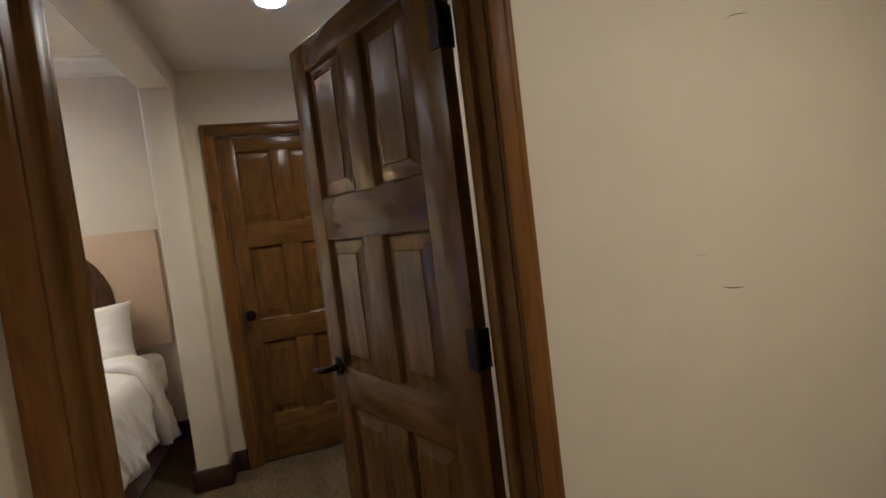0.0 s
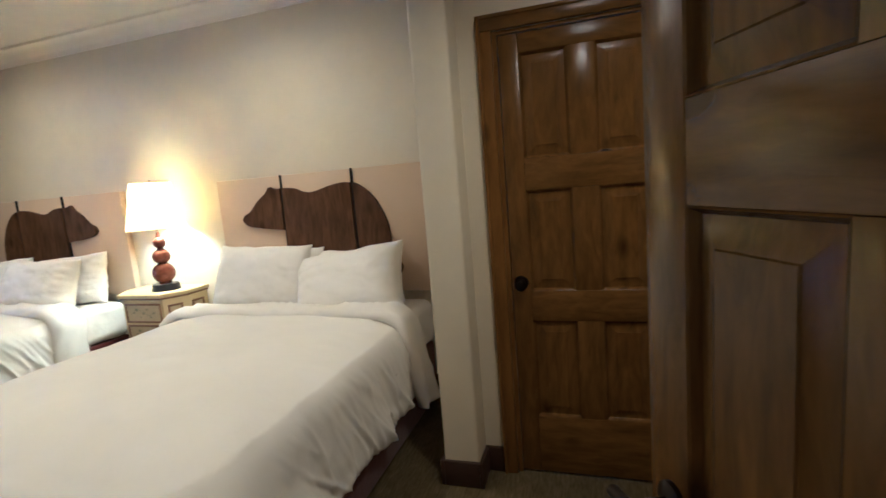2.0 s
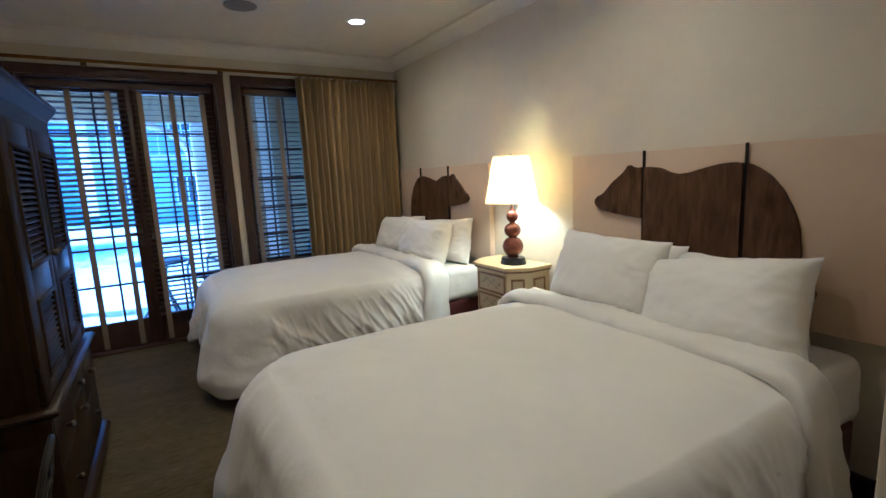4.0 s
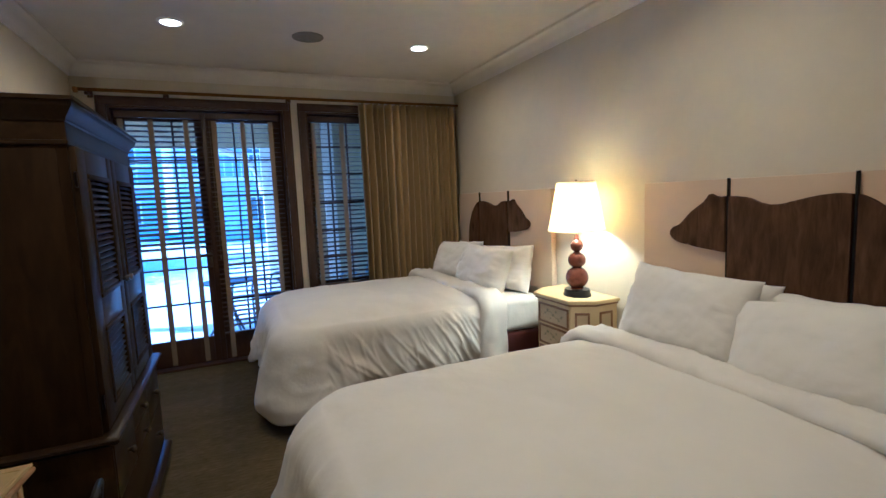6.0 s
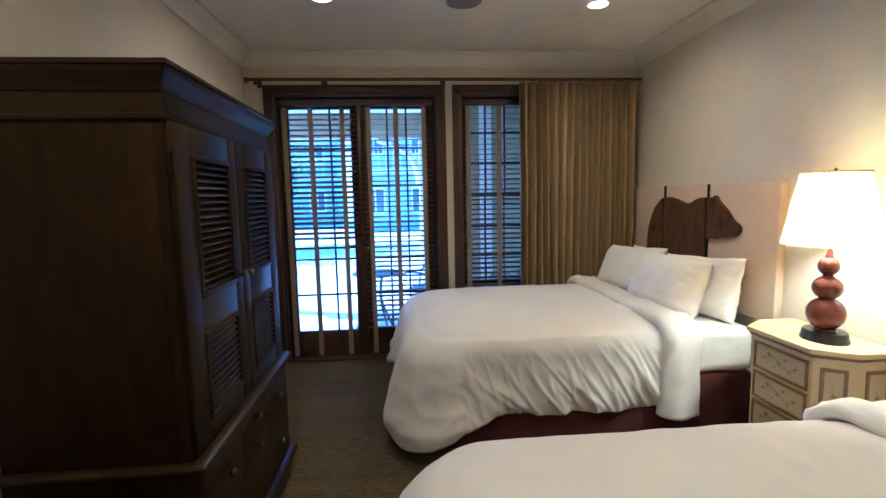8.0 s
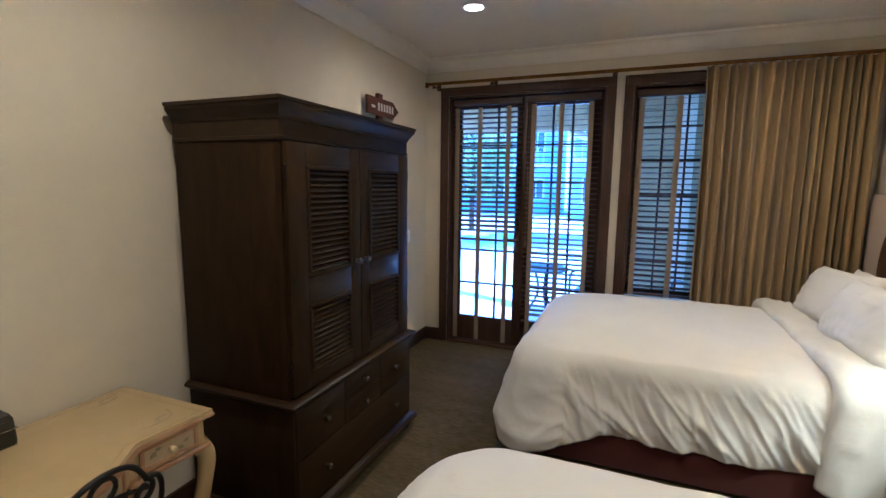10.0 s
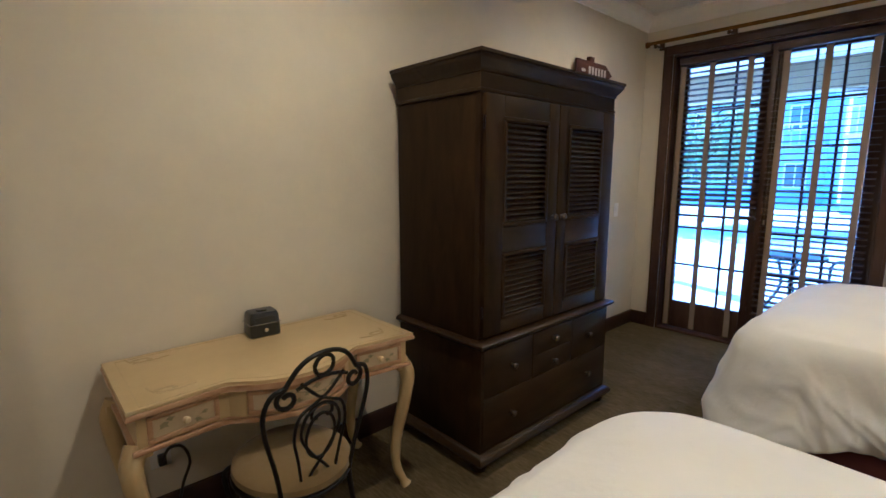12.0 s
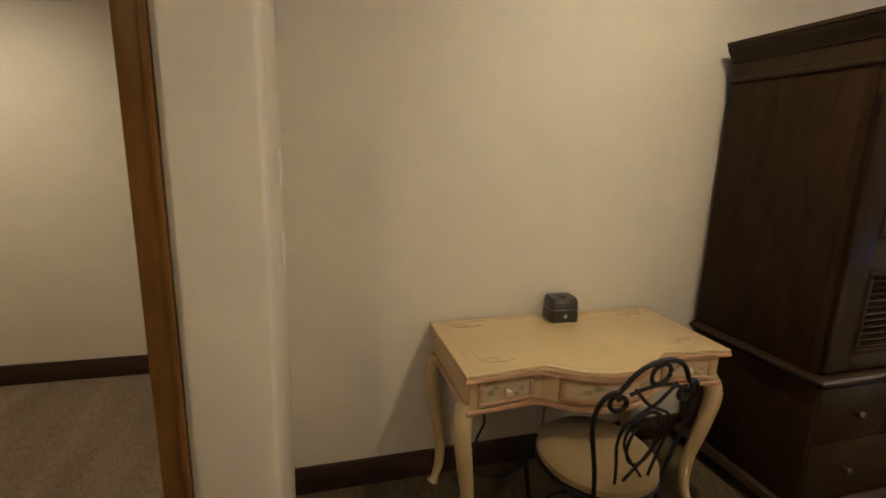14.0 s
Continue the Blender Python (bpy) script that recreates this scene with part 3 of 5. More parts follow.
def blind(y0, y1, z_top, z_low, tapes, xs, tail, tilt):
    """A wooden slat blind let down from z_top to z_low, with cloth tapes that hang to tail."""
    ob = thing("wooden_blind", (xs, (y0 + y1) / 2, z_top), "dark wooden slat blind with brown cloth tapes, slats open", "blind", "blinds on the garden doors and window")
    h = (y1 - y0) / 2
    part("valance", bx(-0.03, 0.03, -h, h, -0.055, 0.0, bev=0.004), M_SLAT, ob)
    n = int((z_top - 0.08 - z_low) / 0.047)
    first = None
    for i in range(n):
        m = pose(0, 0, -0.08 - i * 0.047, 0, tilt + (i * 37 % 5) * 0.9, 0)
        if first is None:
            first = part("slat", bx(-0.024, 0.024, -h, h, -0.002, 0.002), M_SLAT, ob)
            first.matrix_local = m
        else:
            again(first, m)
    zb = z_low - z_top
    part("bottom_rail", bx(-0.025, 0.025, -h, h, zb - 0.02, zb, bev=0.003), M_SLAT, ob)
    for ty in tapes:
        c = ty - (y0 + y1) / 2
        bm = bx(0.0262, 0.0274, c - 0.022, c + 0.022, tail - z_top, -0.07)
        part("tape", bm, M_TAPE, ob, "brown cloth ladder tape")
    cord = spline([(0.03, -h + 0.03, -0.07), (0.034, -h + 0.032, -0.8), (0.031, -h + 0.03, -1.35)], 4)
    bm = tube(bmesh.new(), cord, 0.0018, 6)
    lathe(bm, [(0.0, 0.02), (0.006, 0.015), (0.009, -0.02), (0.0, -0.025)], 0.031, -h + 0.03, -1.36, 10)
    part("cord", bm, M_TAPE, ob, "thin cord with wooden tassel")
    return ob


XB = WX - 0.045
blind(1.43, 2.105, 2.42, 1.085, (1.47, 1.70, 1.98), XB, 0.05, 24)
blind(2.145, 2.80, 2.42, 0.30, (2.215, 2.465, 2.72), XB, 0.05, 9)
blind(3.09, 3.89, 2.42, 0.68, (3.13, 3.42, 3.72), XB, 0.66, 9)

rod = thing("curtain_rod", (WX + 0.14, 1.21, 2.555), "slim wooden curtain rod on small brackets", "curtain rod")
bm = tube(bmesh.new(), [(0, 0.02, 0), (0, 3.50, 0)], 0.014, 14)
lathe(bm, [(0.0, -0.03), (0.016, -0.028), (0.019, -0.01), (0.019, 0.015), (0.0, 0.02)], n=14)
part("pole", bm, M_CASING, rod)
for by in (0.07, 0.64, 1.69, 3.35):
    bm = bx(-0.14, -0.128, by - 0.02, by + 0.02, -0.04, 0.03, bev=0.003)
    box(bm, -0.13, 0.008, by - 0.007, by + 0.007, -0.026, -0.0145, bev=0.002)
    lathe(bm, [(0.0, -0.045), (0.012, -0.04), (0.014, -0.02), (0.0, -0.0145)], 0, by, 0, 12)
    part("bracket", bm, M_WINWOOD, rod)

# curtain: pinched pleats at the top that open into long folds
cur = thing("curtain", (WX + 0.12, 4.19, 0.02), "gold-brown pleated fabric curtain drawn to one side", "curtain")
bm = bmesh.new()
NP, NZ, FOLDS = 380, 40, 18
rows = []
rng = random.Random(5)
ph = [rng.uniform(-0.5, 0.5) for _ in range(FOLDS + 1)]
am = [rng.uniform(0.65, 1.25) for _ in range(FOLDS + 1)]
for j in range(NZ + 1):
    v = j / NZ
    z = v * 2.515
    row = []
    for i in range(NP + 1):
        u = i / NP
        k = u * FOLDS + 0.45 * math.sin(7.3 * u + 1.0) + 0.55 * noise.noise((u * 8, v * 0.5, 3.0)) + 0.3 * (1 - v) * noise.noise((u * 14, v * 2.0, 7.0))
        k = min(max(k, 0.0), FOLDS)
        kk = int(k)
        f = k - kk
        size = am[kk] * (1 - f) + am[min(kk + 1, FOLDS)] * f
        deep = abs(math.sin(math.pi * k)) ** 0.6
        amp = (0.066 + 0.006 * (1 - v)) * size
        lean = 0.012 * math.sin(2 * math.pi * k) * (0.4 + ph[kk])
        y = -0.615 + u * 1.12 + lean + 0.010 * (1 - v) * math.sin(9 * u + 2 * v)
        row.append(bm.verts.new((amp * (2 * deep - 1) + 0.006 * noise.noise((u * 12, v * 3, 1.0)), y, z)))
    rows.append(row)
for a, c in zip(rows, rows[1:]):
    for i in range(NP):
        bm.faces.new((a[i], a[i + 1], c[i + 1], c[i]))
cl = part("cloth", bm, M_CURT, cur, sharp=80)
sol = cl.modifiers.new("thickness", "SOLIDIFY")
sol.thickness = 0.004

# ---- beds ----
BED_TOP, FOOT, HEAD = 0.70, 2.60, 4.66


def fbm(x, y, z):
    return noise.noise((x, y, z)) + 0.5 * noise.noise((2.1 * x, 2.1 * y, 2.1 * z + 7))


def ridge(a, b, seed):
    """Thin crest where a stretched noise changes sign."""
    return max(0.0, 1 - 4.6 * abs(noise.noise((a, b, seed)))) ** 1.8


def duvet(cx, seed, swing, spread):
    """Duvet over a bed centred on x = cx: flat top, soft shoulders, sides that fall in folds and a turned-back edge."""
    ob = thing("duvet", (cx, FOOT, 0.0), "thick white cotton duvet spread over the bed, edge turned back", "duvet", "duvets on the beds")
    hw, y_head = 0.758, 1.56
    path = []
    rad = 0.22
    nside, ncorner, nfoot = 150, 26, 120
    for i in range(nside):
        path.append((hw, y_head - (y_head - rad) * i / nside, 1.0, 0.0))
    for i in range(ncorner):
        a = math.pi / 2 * i / ncorner
        path.append((hw - rad + rad * math.cos(a), rad - rad * math.sin(a), math.cos(a), -math.sin(a)))
    for i in range(nfoot):
        path.append((hw - rad - 2 * (hw - rad) * i / nfoot, 0.0, 0.0, -1.0))
    for i in range(ncorner):
        a = math.pi / 2 * i / ncorner
        path.append((-hw + rad - rad * math.sin(a), rad - rad * math.cos(a), -math.sin(a), -math.cos(a)))
    for i in range(nside + 1):
        path.append((-hw, rad + (y_head - rad) * i / nside, -1.0, 0.0))
    bm = bmesh.new()
    rows, arc, last = [], 0.0, path[0]
    top_rows, side_rows = 18, 44
    for k, (px, py, nx, ny) in enumerate(path):
        sp = Vector((0.0, max(py, hw * 0.9)))
        corner = max(0.0, 1 - min(abs(math.hypot(abs(px) - hw, py)) / 0.42, 1.0))
        foot_share = max(0.0, -ny)
        arc += math.hypot(px - last[0], py - last[1])
        last = (px, py)
        s = arc * 1.87
        slant = nx * (1 - foot_share)
        row = []
        for j in range(top_rows):
            f = j / top_rows
            x, y = sp.x + (px - sp.x) * f, sp.y + (py - sp.y) * f
            z = BED_TOP + 0.047 - 0.012 * f * f - 0.05 * f ** 7 + 0.010 * fbm(x * 2.2 + seed, y * 2.2, 0.3) + 0.004 * fbm(x * 7, y * 7 + seed, 1.1)
            row.append(bm.verts.new((x, y, z)))
        hem = 0.225 - 0.17 * corner + 0.035 * fbm(s * 0.9, seed, 2.0) - 0.03 * foot_share
        for j in range(side_rows + 1):
            q = j / side_rows
            drop = (BED_TOP - 0.015 - hem) * (q - 0.06 * (1 - math.exp(-q / 0.06))) / 0.94
            roll = (0.056 + 0.035 * max(foot_share, -nx if spread > 0.15 else 0.0)) * math.sin(min(1.0, q / 0.28) * math.pi / 2)
            wave = math.sin(s * 9.5 + 2.2 * fbm(s * 0.7, seed, 4.0)) + 0.5 * math.sin(s * 21 + seed + 1.5 * fbm(s, seed, 5.0))
            fold = (0.002 + 0.014 * q ** 1.4) * wave * (0.55 + 0.7 * abs(fbm(s * 0.5, seed, 8.0)))
            fall = drop + 0.06
            live = max(0.0, 0.75 + 1.0 * fbm(arc * 1.1, q * 1.2, seed + 11)) * min(1.0, max(0.0, q - 0.10) * 2.2)
            thin = ridge((arc + slant * 0.8 * fall) * 9.5, fall * 1.8, seed) + 0.6 * ridge((arc + slant * 0.45 * fall) * 16.0, fall * 2.6, seed + 4)
            diag = 0.023 * thin * live + 0.024 * ridge(arc * 3.2 + slant * fall * 2.4, fall, seed + 7) * min(1.0, q * 1.6)
            out = roll + (0.012 + (0.15 if px > 0 else spread) * corner + 0.08 * foot_share) * q + fold + diag + 0.02 * q * fbm(px * 3, py * 3, q * 3 + seed)
            tuck = 0.028 * (max(0.0, q - 0.8) / 0.2) ** 2
            z = BED_TOP - 0.015 - drop + 0.006 * fbm(s * 3, q * 4, seed)
            row.append(bm.verts.new((px + nx * (out - tuck), py + ny * (out - tuck), z)))
        rows.append(row)
    for a, c in zip(rows, rows[1:]):
        for j in range(len(a) - 1):
            bm.faces.new((a[j], a[j + 1], c[j + 1], c[j]))
    bmesh.ops.remove_doubles(bm, verts=bm.verts[:], dist=0.0005)
    cl = part("cover", bm, M_LINEN, ob, sharp=80)
    so = cl.modifiers.new("thickness", "SOLIDIFY")
    so.thickness, so.offset = 0.014, -1
    # turned-back band: a rounded lip carried across the bed and down both sides
    bm = bmesh.new()
    prof = [(0.22, 0.006), (0.205, 0.018), (0.17, 0.027), (0.13, 0.031), (0.09, 0.035), (0.05, 0.039), (0.02, 0.040), (-0.006, 0.036), (-0.022, 0.025), (-0.027, 0.010), (-0.022, -0.012), (0.0, -0.03)]
    cross = []
    m = 120
    reach = hw + 0.062
    for i in range(m + 1):
        u = -1 + 2 * i / m
        L = reach + 0.50
        a = u * L
        e = abs(a) - (reach - 0.14)
        if e <= 0:
            cross.append((a, BED_TOP + 0.038, 0.0, 1.0))
        else:
            sg = 1 if a > 0 else -1
            arc = 0.14 * math.pi / 2
            if e < arc:
                th = e / 0.14
                cross.append((sg * (reach - 0.14 + 0.14 * math.sin(th)), BED_TOP + 0.038 - 0.14 * (1 - math.cos(th)), sg * math.sin(th), math.cos(th)))
            else:
                d = e - arc
                cross.append((sg * (reach + 0.05 * d), BED_TOP - 0.102 - d, sg * 1.0, 0.0))
    rr = []
    for i, (x, z, nx, nz) in enumerate(cross):
        s = i * 0.03
        low = max(0.0, BED_TOP - z - 0.08)
        row = []
        for dy, dn in prof:
            wob = 0.016 * fbm(s * 1.6, seed, 3.0) + low * 0.16 * fbm(s * 1.6, dy * 4, seed + 2)
            crease = 0.016 * ridge(s * 2.2 + dy * 5, dy * 3.0 + seed, seed + 3) + 0.010 * ridge(s * 5.0 - dy * 7, dy * 4.0, seed + 6)
            n2 = dn * (1.0 + 0.35 * fbm(s * 2.5, dy * 9, seed)) + crease * min(1.0, max(0.0, dn / 0.03)) + 0.07 * low * math.sin(dy * 26 + s * 2.0 + seed)
            hang = max(0.0, low - 0.38) * (dy - 0.12) * 1.5
            row.append(bm.verts.new((x + nx * n2, 1.45 + dy + wob + swing * low, z + nz * n2 - hang)))
        rr.append(row)
    for a, c in zip(rr, rr[1:]):
        for j in range(len(prof) - 1):
            bm.faces.new((a[j], a[j + 1], c[j + 1], c[j]))
    bd = part("turned_edge", bm, M_LINEN, ob, sharp=80)
    so = bd.modifiers.new("thickness", "SOLIDIFY")
    so.thickness, so.offset = 0.012, -1
    return ob


def cushion_mesh(w, h, t, seed, crease=1.0):
    """A soft pillow: w by h, t thick, with pinched corners and creases."""
    bm = bmesh.new()
    nu, nv = 46, 34
    shells = []
    for side in (1, -1):
        grid = []
        for i in range(nu + 1):
            row = []
            for j in range(nv + 1):
                u, v = -1 + 2 * i / nu, -1 + 2 * j / nv
                x = u * w / 2 * (1 - 0.07 * (1 - v * v) * abs(u) ** 3) + 0.008 * fbm(v * 2.0, seed, 4.0) * abs(u)
                z = v * h / 2 * (1 - 0.075 * (1 - u * u) * abs(v) ** 3) + 0.012 * fbm(u * 1.7, seed, 6.0) * abs(v)
                body = (max(0.0, 1 - abs(u) ** 3.4) * max(0.0, 1 - abs(v) ** 3.0)) ** 0.5
                y = side * (t / 2 * body + 0.003)
                y += 0.013 * crease * fbm(u * 1.8 + seed, v * 1.8, side * 2.0) * body
                edge = max(abs(u), abs(v))
                fan = ridge(u * 2.6 + seed * 1.7, v * 4.2 + seed, side + seed) * 0.6 + ridge(u * 5.5 - v * 2 + seed, v * 1.5, side + 5 + seed)
                y += side * 0.007 * crease * fan * body * min(1.0, edge * 1.5)
                y -= side * 0.022 * crease * max(0.0, fbm(u * 1.2 + seed * 3, v * 3.5, 9.0)) * (1 - body) * body * 4
                row.append(bm.verts.new((x, y, z)))
            grid.append(row)
        shells.append(grid)
        for a, c in zip(grid, grid[1:]):
            for j in range(nv):
                f = (a[j], c[j], c[j + 1], a[j + 1])
                bm.faces.new(f if side > 0 else f[::-1])
    fr, bk = shells
    for i in range(nu):
        for j in (0, nv):
            bm.faces.new((fr[i][j], fr[i + 1][j], bk[i + 1][j], bk[i][j]))
    for j in range(nv):
        for i in (0, nu):
            bm.faces.new((fr[i][j], fr[i][j + 1], bk[i][j + 1], bk[i][j]))
    return bm


def pillow(x, y, z, lean, turn, roll, seed, w=0.70, h=0.44, t=0.19):
    ob = link_mesh("pillow", cushion_mesh(w, h, t, seed), M_PILLOW, 70)
    ob.matrix_world = pose(x, y, z, 0, 0, turn) @ pose(0, 0, 0, lean, 0, 0) @ pose(0, 0, 0, 0, roll, 0)
    return tagged(ob, "plump white cotton pillow leaning at the head of the bed", "pillow", "pillows on the beds")


# outline offsets from the first strap and from a height of 1.29; x runs from nose to rump
HEAD_OUT = [(-0.346, 0.004), (-0.346, -0.022), (-0.328, -0.036), (-0.318, -0.056), (-0.27, -0.066), (-0.225, -0.072), (-0.18, -0.083), (-0.13, -0.088), (-0.07, -0.094), (-0.01, -0.10),
            (-0.01, 0.195), (-0.06, 0.193), (-0.085, 0.206), (-0.108, 0.202), (-0.118, 0.178), (-0.165, 0.142), (-0.21, 0.112), (-0.25, 0.072), (-0.285, 0.034), (-0.325, 0.024)]
BODY_OUT = [(0.01, 0.195), (0.06, 0.193), (0.12, 0.182), (0.17, 0.158), (0.22, 0.148), (0.29, 0.158), (0.36, 0.178), (0.43, 0.192), (0.49, 0.198), (0.546, 0.194),
            (0.546, -0.30), (0.42, -0.30), (0.36, -0.27), (0.28, -0.275), (0.24, -0.36), (0.235, -0.47), (0.012, -0.47), (0.008, -0.2)]
RUMP_OUT = [(0.566, 0.192), (0.62, 0.168), (0.68, 0.118), (0.73, 0.055), (0.77, -0.03), (0.795, -0.11), (0.805, -0.195), (0.802, -0.27), (0.845, -0.335), (0.875, -0.385),
            (0.86, -0.43), (0.82, -0.47), (0.60, -0.47), (0.59, -0.34), (0.566, -0.31)]


def roughen(outline, seed):
    out = []
    for (a, c), (d, e) in zip(outline, outline[1:] + outline[:1]):
        for k in range(3):
            f = k / 3
            x, z = a + (d - a) * f, c + (e - c) * f
            j = 0.0 if k == 0 and (abs(x) < 0.012 or abs(x - 0.556) < 0.012) else 0.004
            out.append((x + j * noise.noise((x * 40, z * 40, seed)), z + j * noise.noise((x * 40, z * 40, seed + 5))))
    return out


def headboard(strap_x, flip, x0, x1):
    """Fabric panel with a bear silhouette of planks and two dark straps; flip mirrors the bear."""
    ob = thing("headboard", ((x0 + x1) / 2, NY, 0.73), "tan fabric headboard with a dark plank bear silhouette", "headboard", "headboards of the beds")
    c = (x0 + x1) / 2
    part("panel", bx(x0 - c, x1 - c, -0.055, -0.001, 0.0, 0.845, bev=0.006), M_PANEL, ob)
    sg = -1 if flip else 1
    for nm, outl, sd in (("bear_head", HEAD_OUT, 1.0), ("bear_body", BODY_OUT, 2.0), ("bear_rump", RUMP_OUT, 3.0)):
        o = [(strap_x + sg * a - c, 0.56 + h) for a, h in roughen(outl, sd)]
        part(nm, prism(bmesh.new(), o, 1, -0.079, -0.056, 0.003), M_BEAR, ob, "dark weathered plank cut as part of a bear")
    for k in (0.0, 0.556):
        part("strap", bx(strap_x + sg * k - c - 0.0055, strap_x + sg * k - c + 0.0055, -0.072, -0.0555, 0.07, 0.848, bev=0.002), M_STRAP, ob, "thin black metal strap")


def bed(cx):
    ob = thing("bed", (cx, FOOT, 0.0), "queen bed with white sheeted mattress and burgundy skirt", "bed", "beds of the room")
    part("base", bx(-0.77, 0.77, 0.03, 2.06, 0.02, 0.40, bev=0.02, seg=3), M_SKIRT, ob, "burgundy fabric bed skirt")
    bm = bx(-0.785, 0.785, 0.05, 2.05, 0.405, 0.695, bev=0.06, seg=5)
    bmesh.ops.subdivide_edges(bm, edges=[e for e in bm.edges if e.calc_length() > 0.1], cuts=44, use_grid_fill=True)
    for v in bm.verts:
        sag = min(1.0, max(0.0, (abs(v.co.x) - 0.55) / 0.2))
        k = 0.010 * ridge(v.co.y * 5.5 + 0.8 * v.co.z, v.co.z * 2.0, cx + 3) + 0.007 * ridge(v.co.y * 11, v.co.z * 3, cx)
        v.co.x += math.copysign(k * sag, v.co.x)
        under = min(1.0, max(0.0, (1.62 - v.co.y) / 0.12))
        v.co.x *= 1 - 0.075 * under
        v.co.z -= 0.03 * under * min(1.0, max(0.0, (v.co.z - 0.5) / 0.15))
        v.co.z += 0.006 * fbm(v.co.x * 4, v.co.y * 4, cx)
    part("mattress", bm, M_SHEET, ob, "mattress in a white sheet")
    for fx in (-0.6, 0.6):
        for fy in (0.15, 1.9):
            part("foot", lathe(bmesh.new(), [(0.02, 0.0), (0.03, 0.022)], fx, fy, 0.0, 10), M_IRON, ob)


B1X, B2X = -0.837, -3.505
for cx, seed, swing, spread in ((B1X, 1.7, 0.22, 0.24), (B2X, 5.3, -0.02, 0.12)):
    bed(cx)
    duvet(cx, seed, swing, spread)
headboard(-1.116, False, -1.676, 0.004)
headboard(-3.27, True, -4.36, -2.635)
pillow(B1X - 0.29, 4.57, 0.865, -12, 2, 1, 1.0, 0.66, 0.42, 0.17)
pillow(B1X + 0.31, 4.575, 0.855, -12, -2, -2, 2.0, 0.66, 0.40, 0.17)
pillow(B1X - 0.325, 4.405, 0.895, -22, 3, 2, 3.0, 0.70, 0.46, 0.24)
pillow(B1X + 0.335, 4.375, 0.858, -27, -4, -9, 4.0, 0.76, 0.44, 0.25)
pillow(B2X - 0.34, 4.57, 0.86, -12, 2, 2, 5.0, 0.66, 0.40, 0.17)
pillow(B2X + 0.385, 4.545, 0.885, -14, 6, -4, 6.0, 0.66, 0.42, 0.18)
pillow(B2X - 0.36, 4.40, 0.885, -26, 10, -3, 7.0, 0.68, 0.42, 0.23)
pillow(B2X + 0.285, 4.36, 0.885, -22, 12, 3, 8.0, 0.62, 0.42, 0.27)

# ---- nightstand and table lamp ----
ns = thing("nightstand", (-2.222, NY - 0.02, 0.0), "cream painted nightstand with cut corners and brown trim", "nightstand")


def octo(e):
    """Half-octagon plan, e wider than the carcass."""
    return [(-0.30 - e, 0.0), (0.30 + e, 0.0), (0.30 + e, -0.20 - e * 0.4), (0.205 + e * 0.4, -0.335 - e), (-0.205 - e * 0.4, -0.335 - e), (-0.30 - e, -0.20 - e * 0.4)]


ns.scale = (0.92, 1, 1)
part("carcass", prism(bmesh.new(), octo(0.0), 2, 0.075, 0.755), M_CREAM, ns)
part("plinth", prism(bmesh.new(), octo(0.015), 2, 0.0, 0.075, 0.006), M_CREAM, ns)
part("top_moulding", prism(bmesh.new(), octo(0.018), 2, 0.7552, 0.772, 0.006), M_TRIMC, ns)
part("top", prism(bmesh.new(), octo(0.032), 2, 0.7724, 0.80, 0.007), M_CREAM, ns)


def framed_panel(owner, w, h, m, name, knob=False):
    """A framed panel facing local -y at m: brown moulding, pale field, faded painted sprig."""
    bm = bmesh.new()
    f = 0.016
    for a in ((-w / 2, w / 2, h / 2 - f, h / 2), (-w / 2, w / 2, -h / 2, -h / 2 + f), (-w / 2, -w / 2 + f, -h / 2 + f, h / 2 - f), (w / 2 - f, w / 2, -h / 2 + f, h / 2 - f)):
        box(bm, a[0], a[1], -0.009, 0.001, a[2], a[3], bev=0.003)
    fr = part(name, bx(-w / 2 + f, w / 2 - f, -0.004, 0.001, -h / 2 + f, h / 2 - f), M_CREAM_D, owner)
    fr.matrix_local = m
    part("moulding", bm, M_TRIMC if owner is ns else M_TRIMD, fr, "worn brown moulding")
    bm = bmesh.new()
    rg = random.Random(int(w * 1000 + h * 77))
    tall = h > w
    for k in range(7):
        t = (k - 3) / 3.5
        cx_, cz_ = (0.25 * w * math.sin(k * 2.1), t * h * 0.32) if tall else (t * w * 0.33, 0.22 * h * math.sin(k * 2.1))
        if knob and abs(cx_) < 0.03:
            continue
        r = 0.008 + 0.005 * rg.random()
        prism(bm, [(cx_ + r * (1.6 if j % 2 else 0.8) * math.cos(j * math.pi / 4 + k), cz_ + r * (1.0 if j % 3 else 0.5) * math.sin(j * math.pi / 4 + k)) for j in range(8)], 1, -0.0052, -0.0038)
    stem = [(0, -0.0045, -0.34 * h), (0.01, -0.0045, 0), (-0.005, -0.0045, 0.34 * h)] if tall else [(-0.36 * w, -0.0045, -0.1 * h), (-0.12 * w, -0.0045, 0.14 * h), (0.14 * w, -0.0045, -0.12 * h), (0.36 * w, -0.0045, 0.1 * h)]
    if not knob:
        tube(bm, spline(stem, 6), 0.0016, 5)
    part("painted_sprig", bm, M_SPRIG, fr, "faded painted floral sprig")["kind"] = "stuff"
    if knob:
        bm = lathe(bmesh.new(), [(0.0, 0.026), (0.008, 0.025), (0.0125, 0.019), (0.011, 0.012), (0.006, 0.008), (0.007, 0.0)], n=16)
        bm.transform(Matrix.Translation((0, -0.004, 0)) @ pose(0, 0, 0, 90))
        part("knob", bm, M_CREAM, fr, "small cream knob")
    return fr


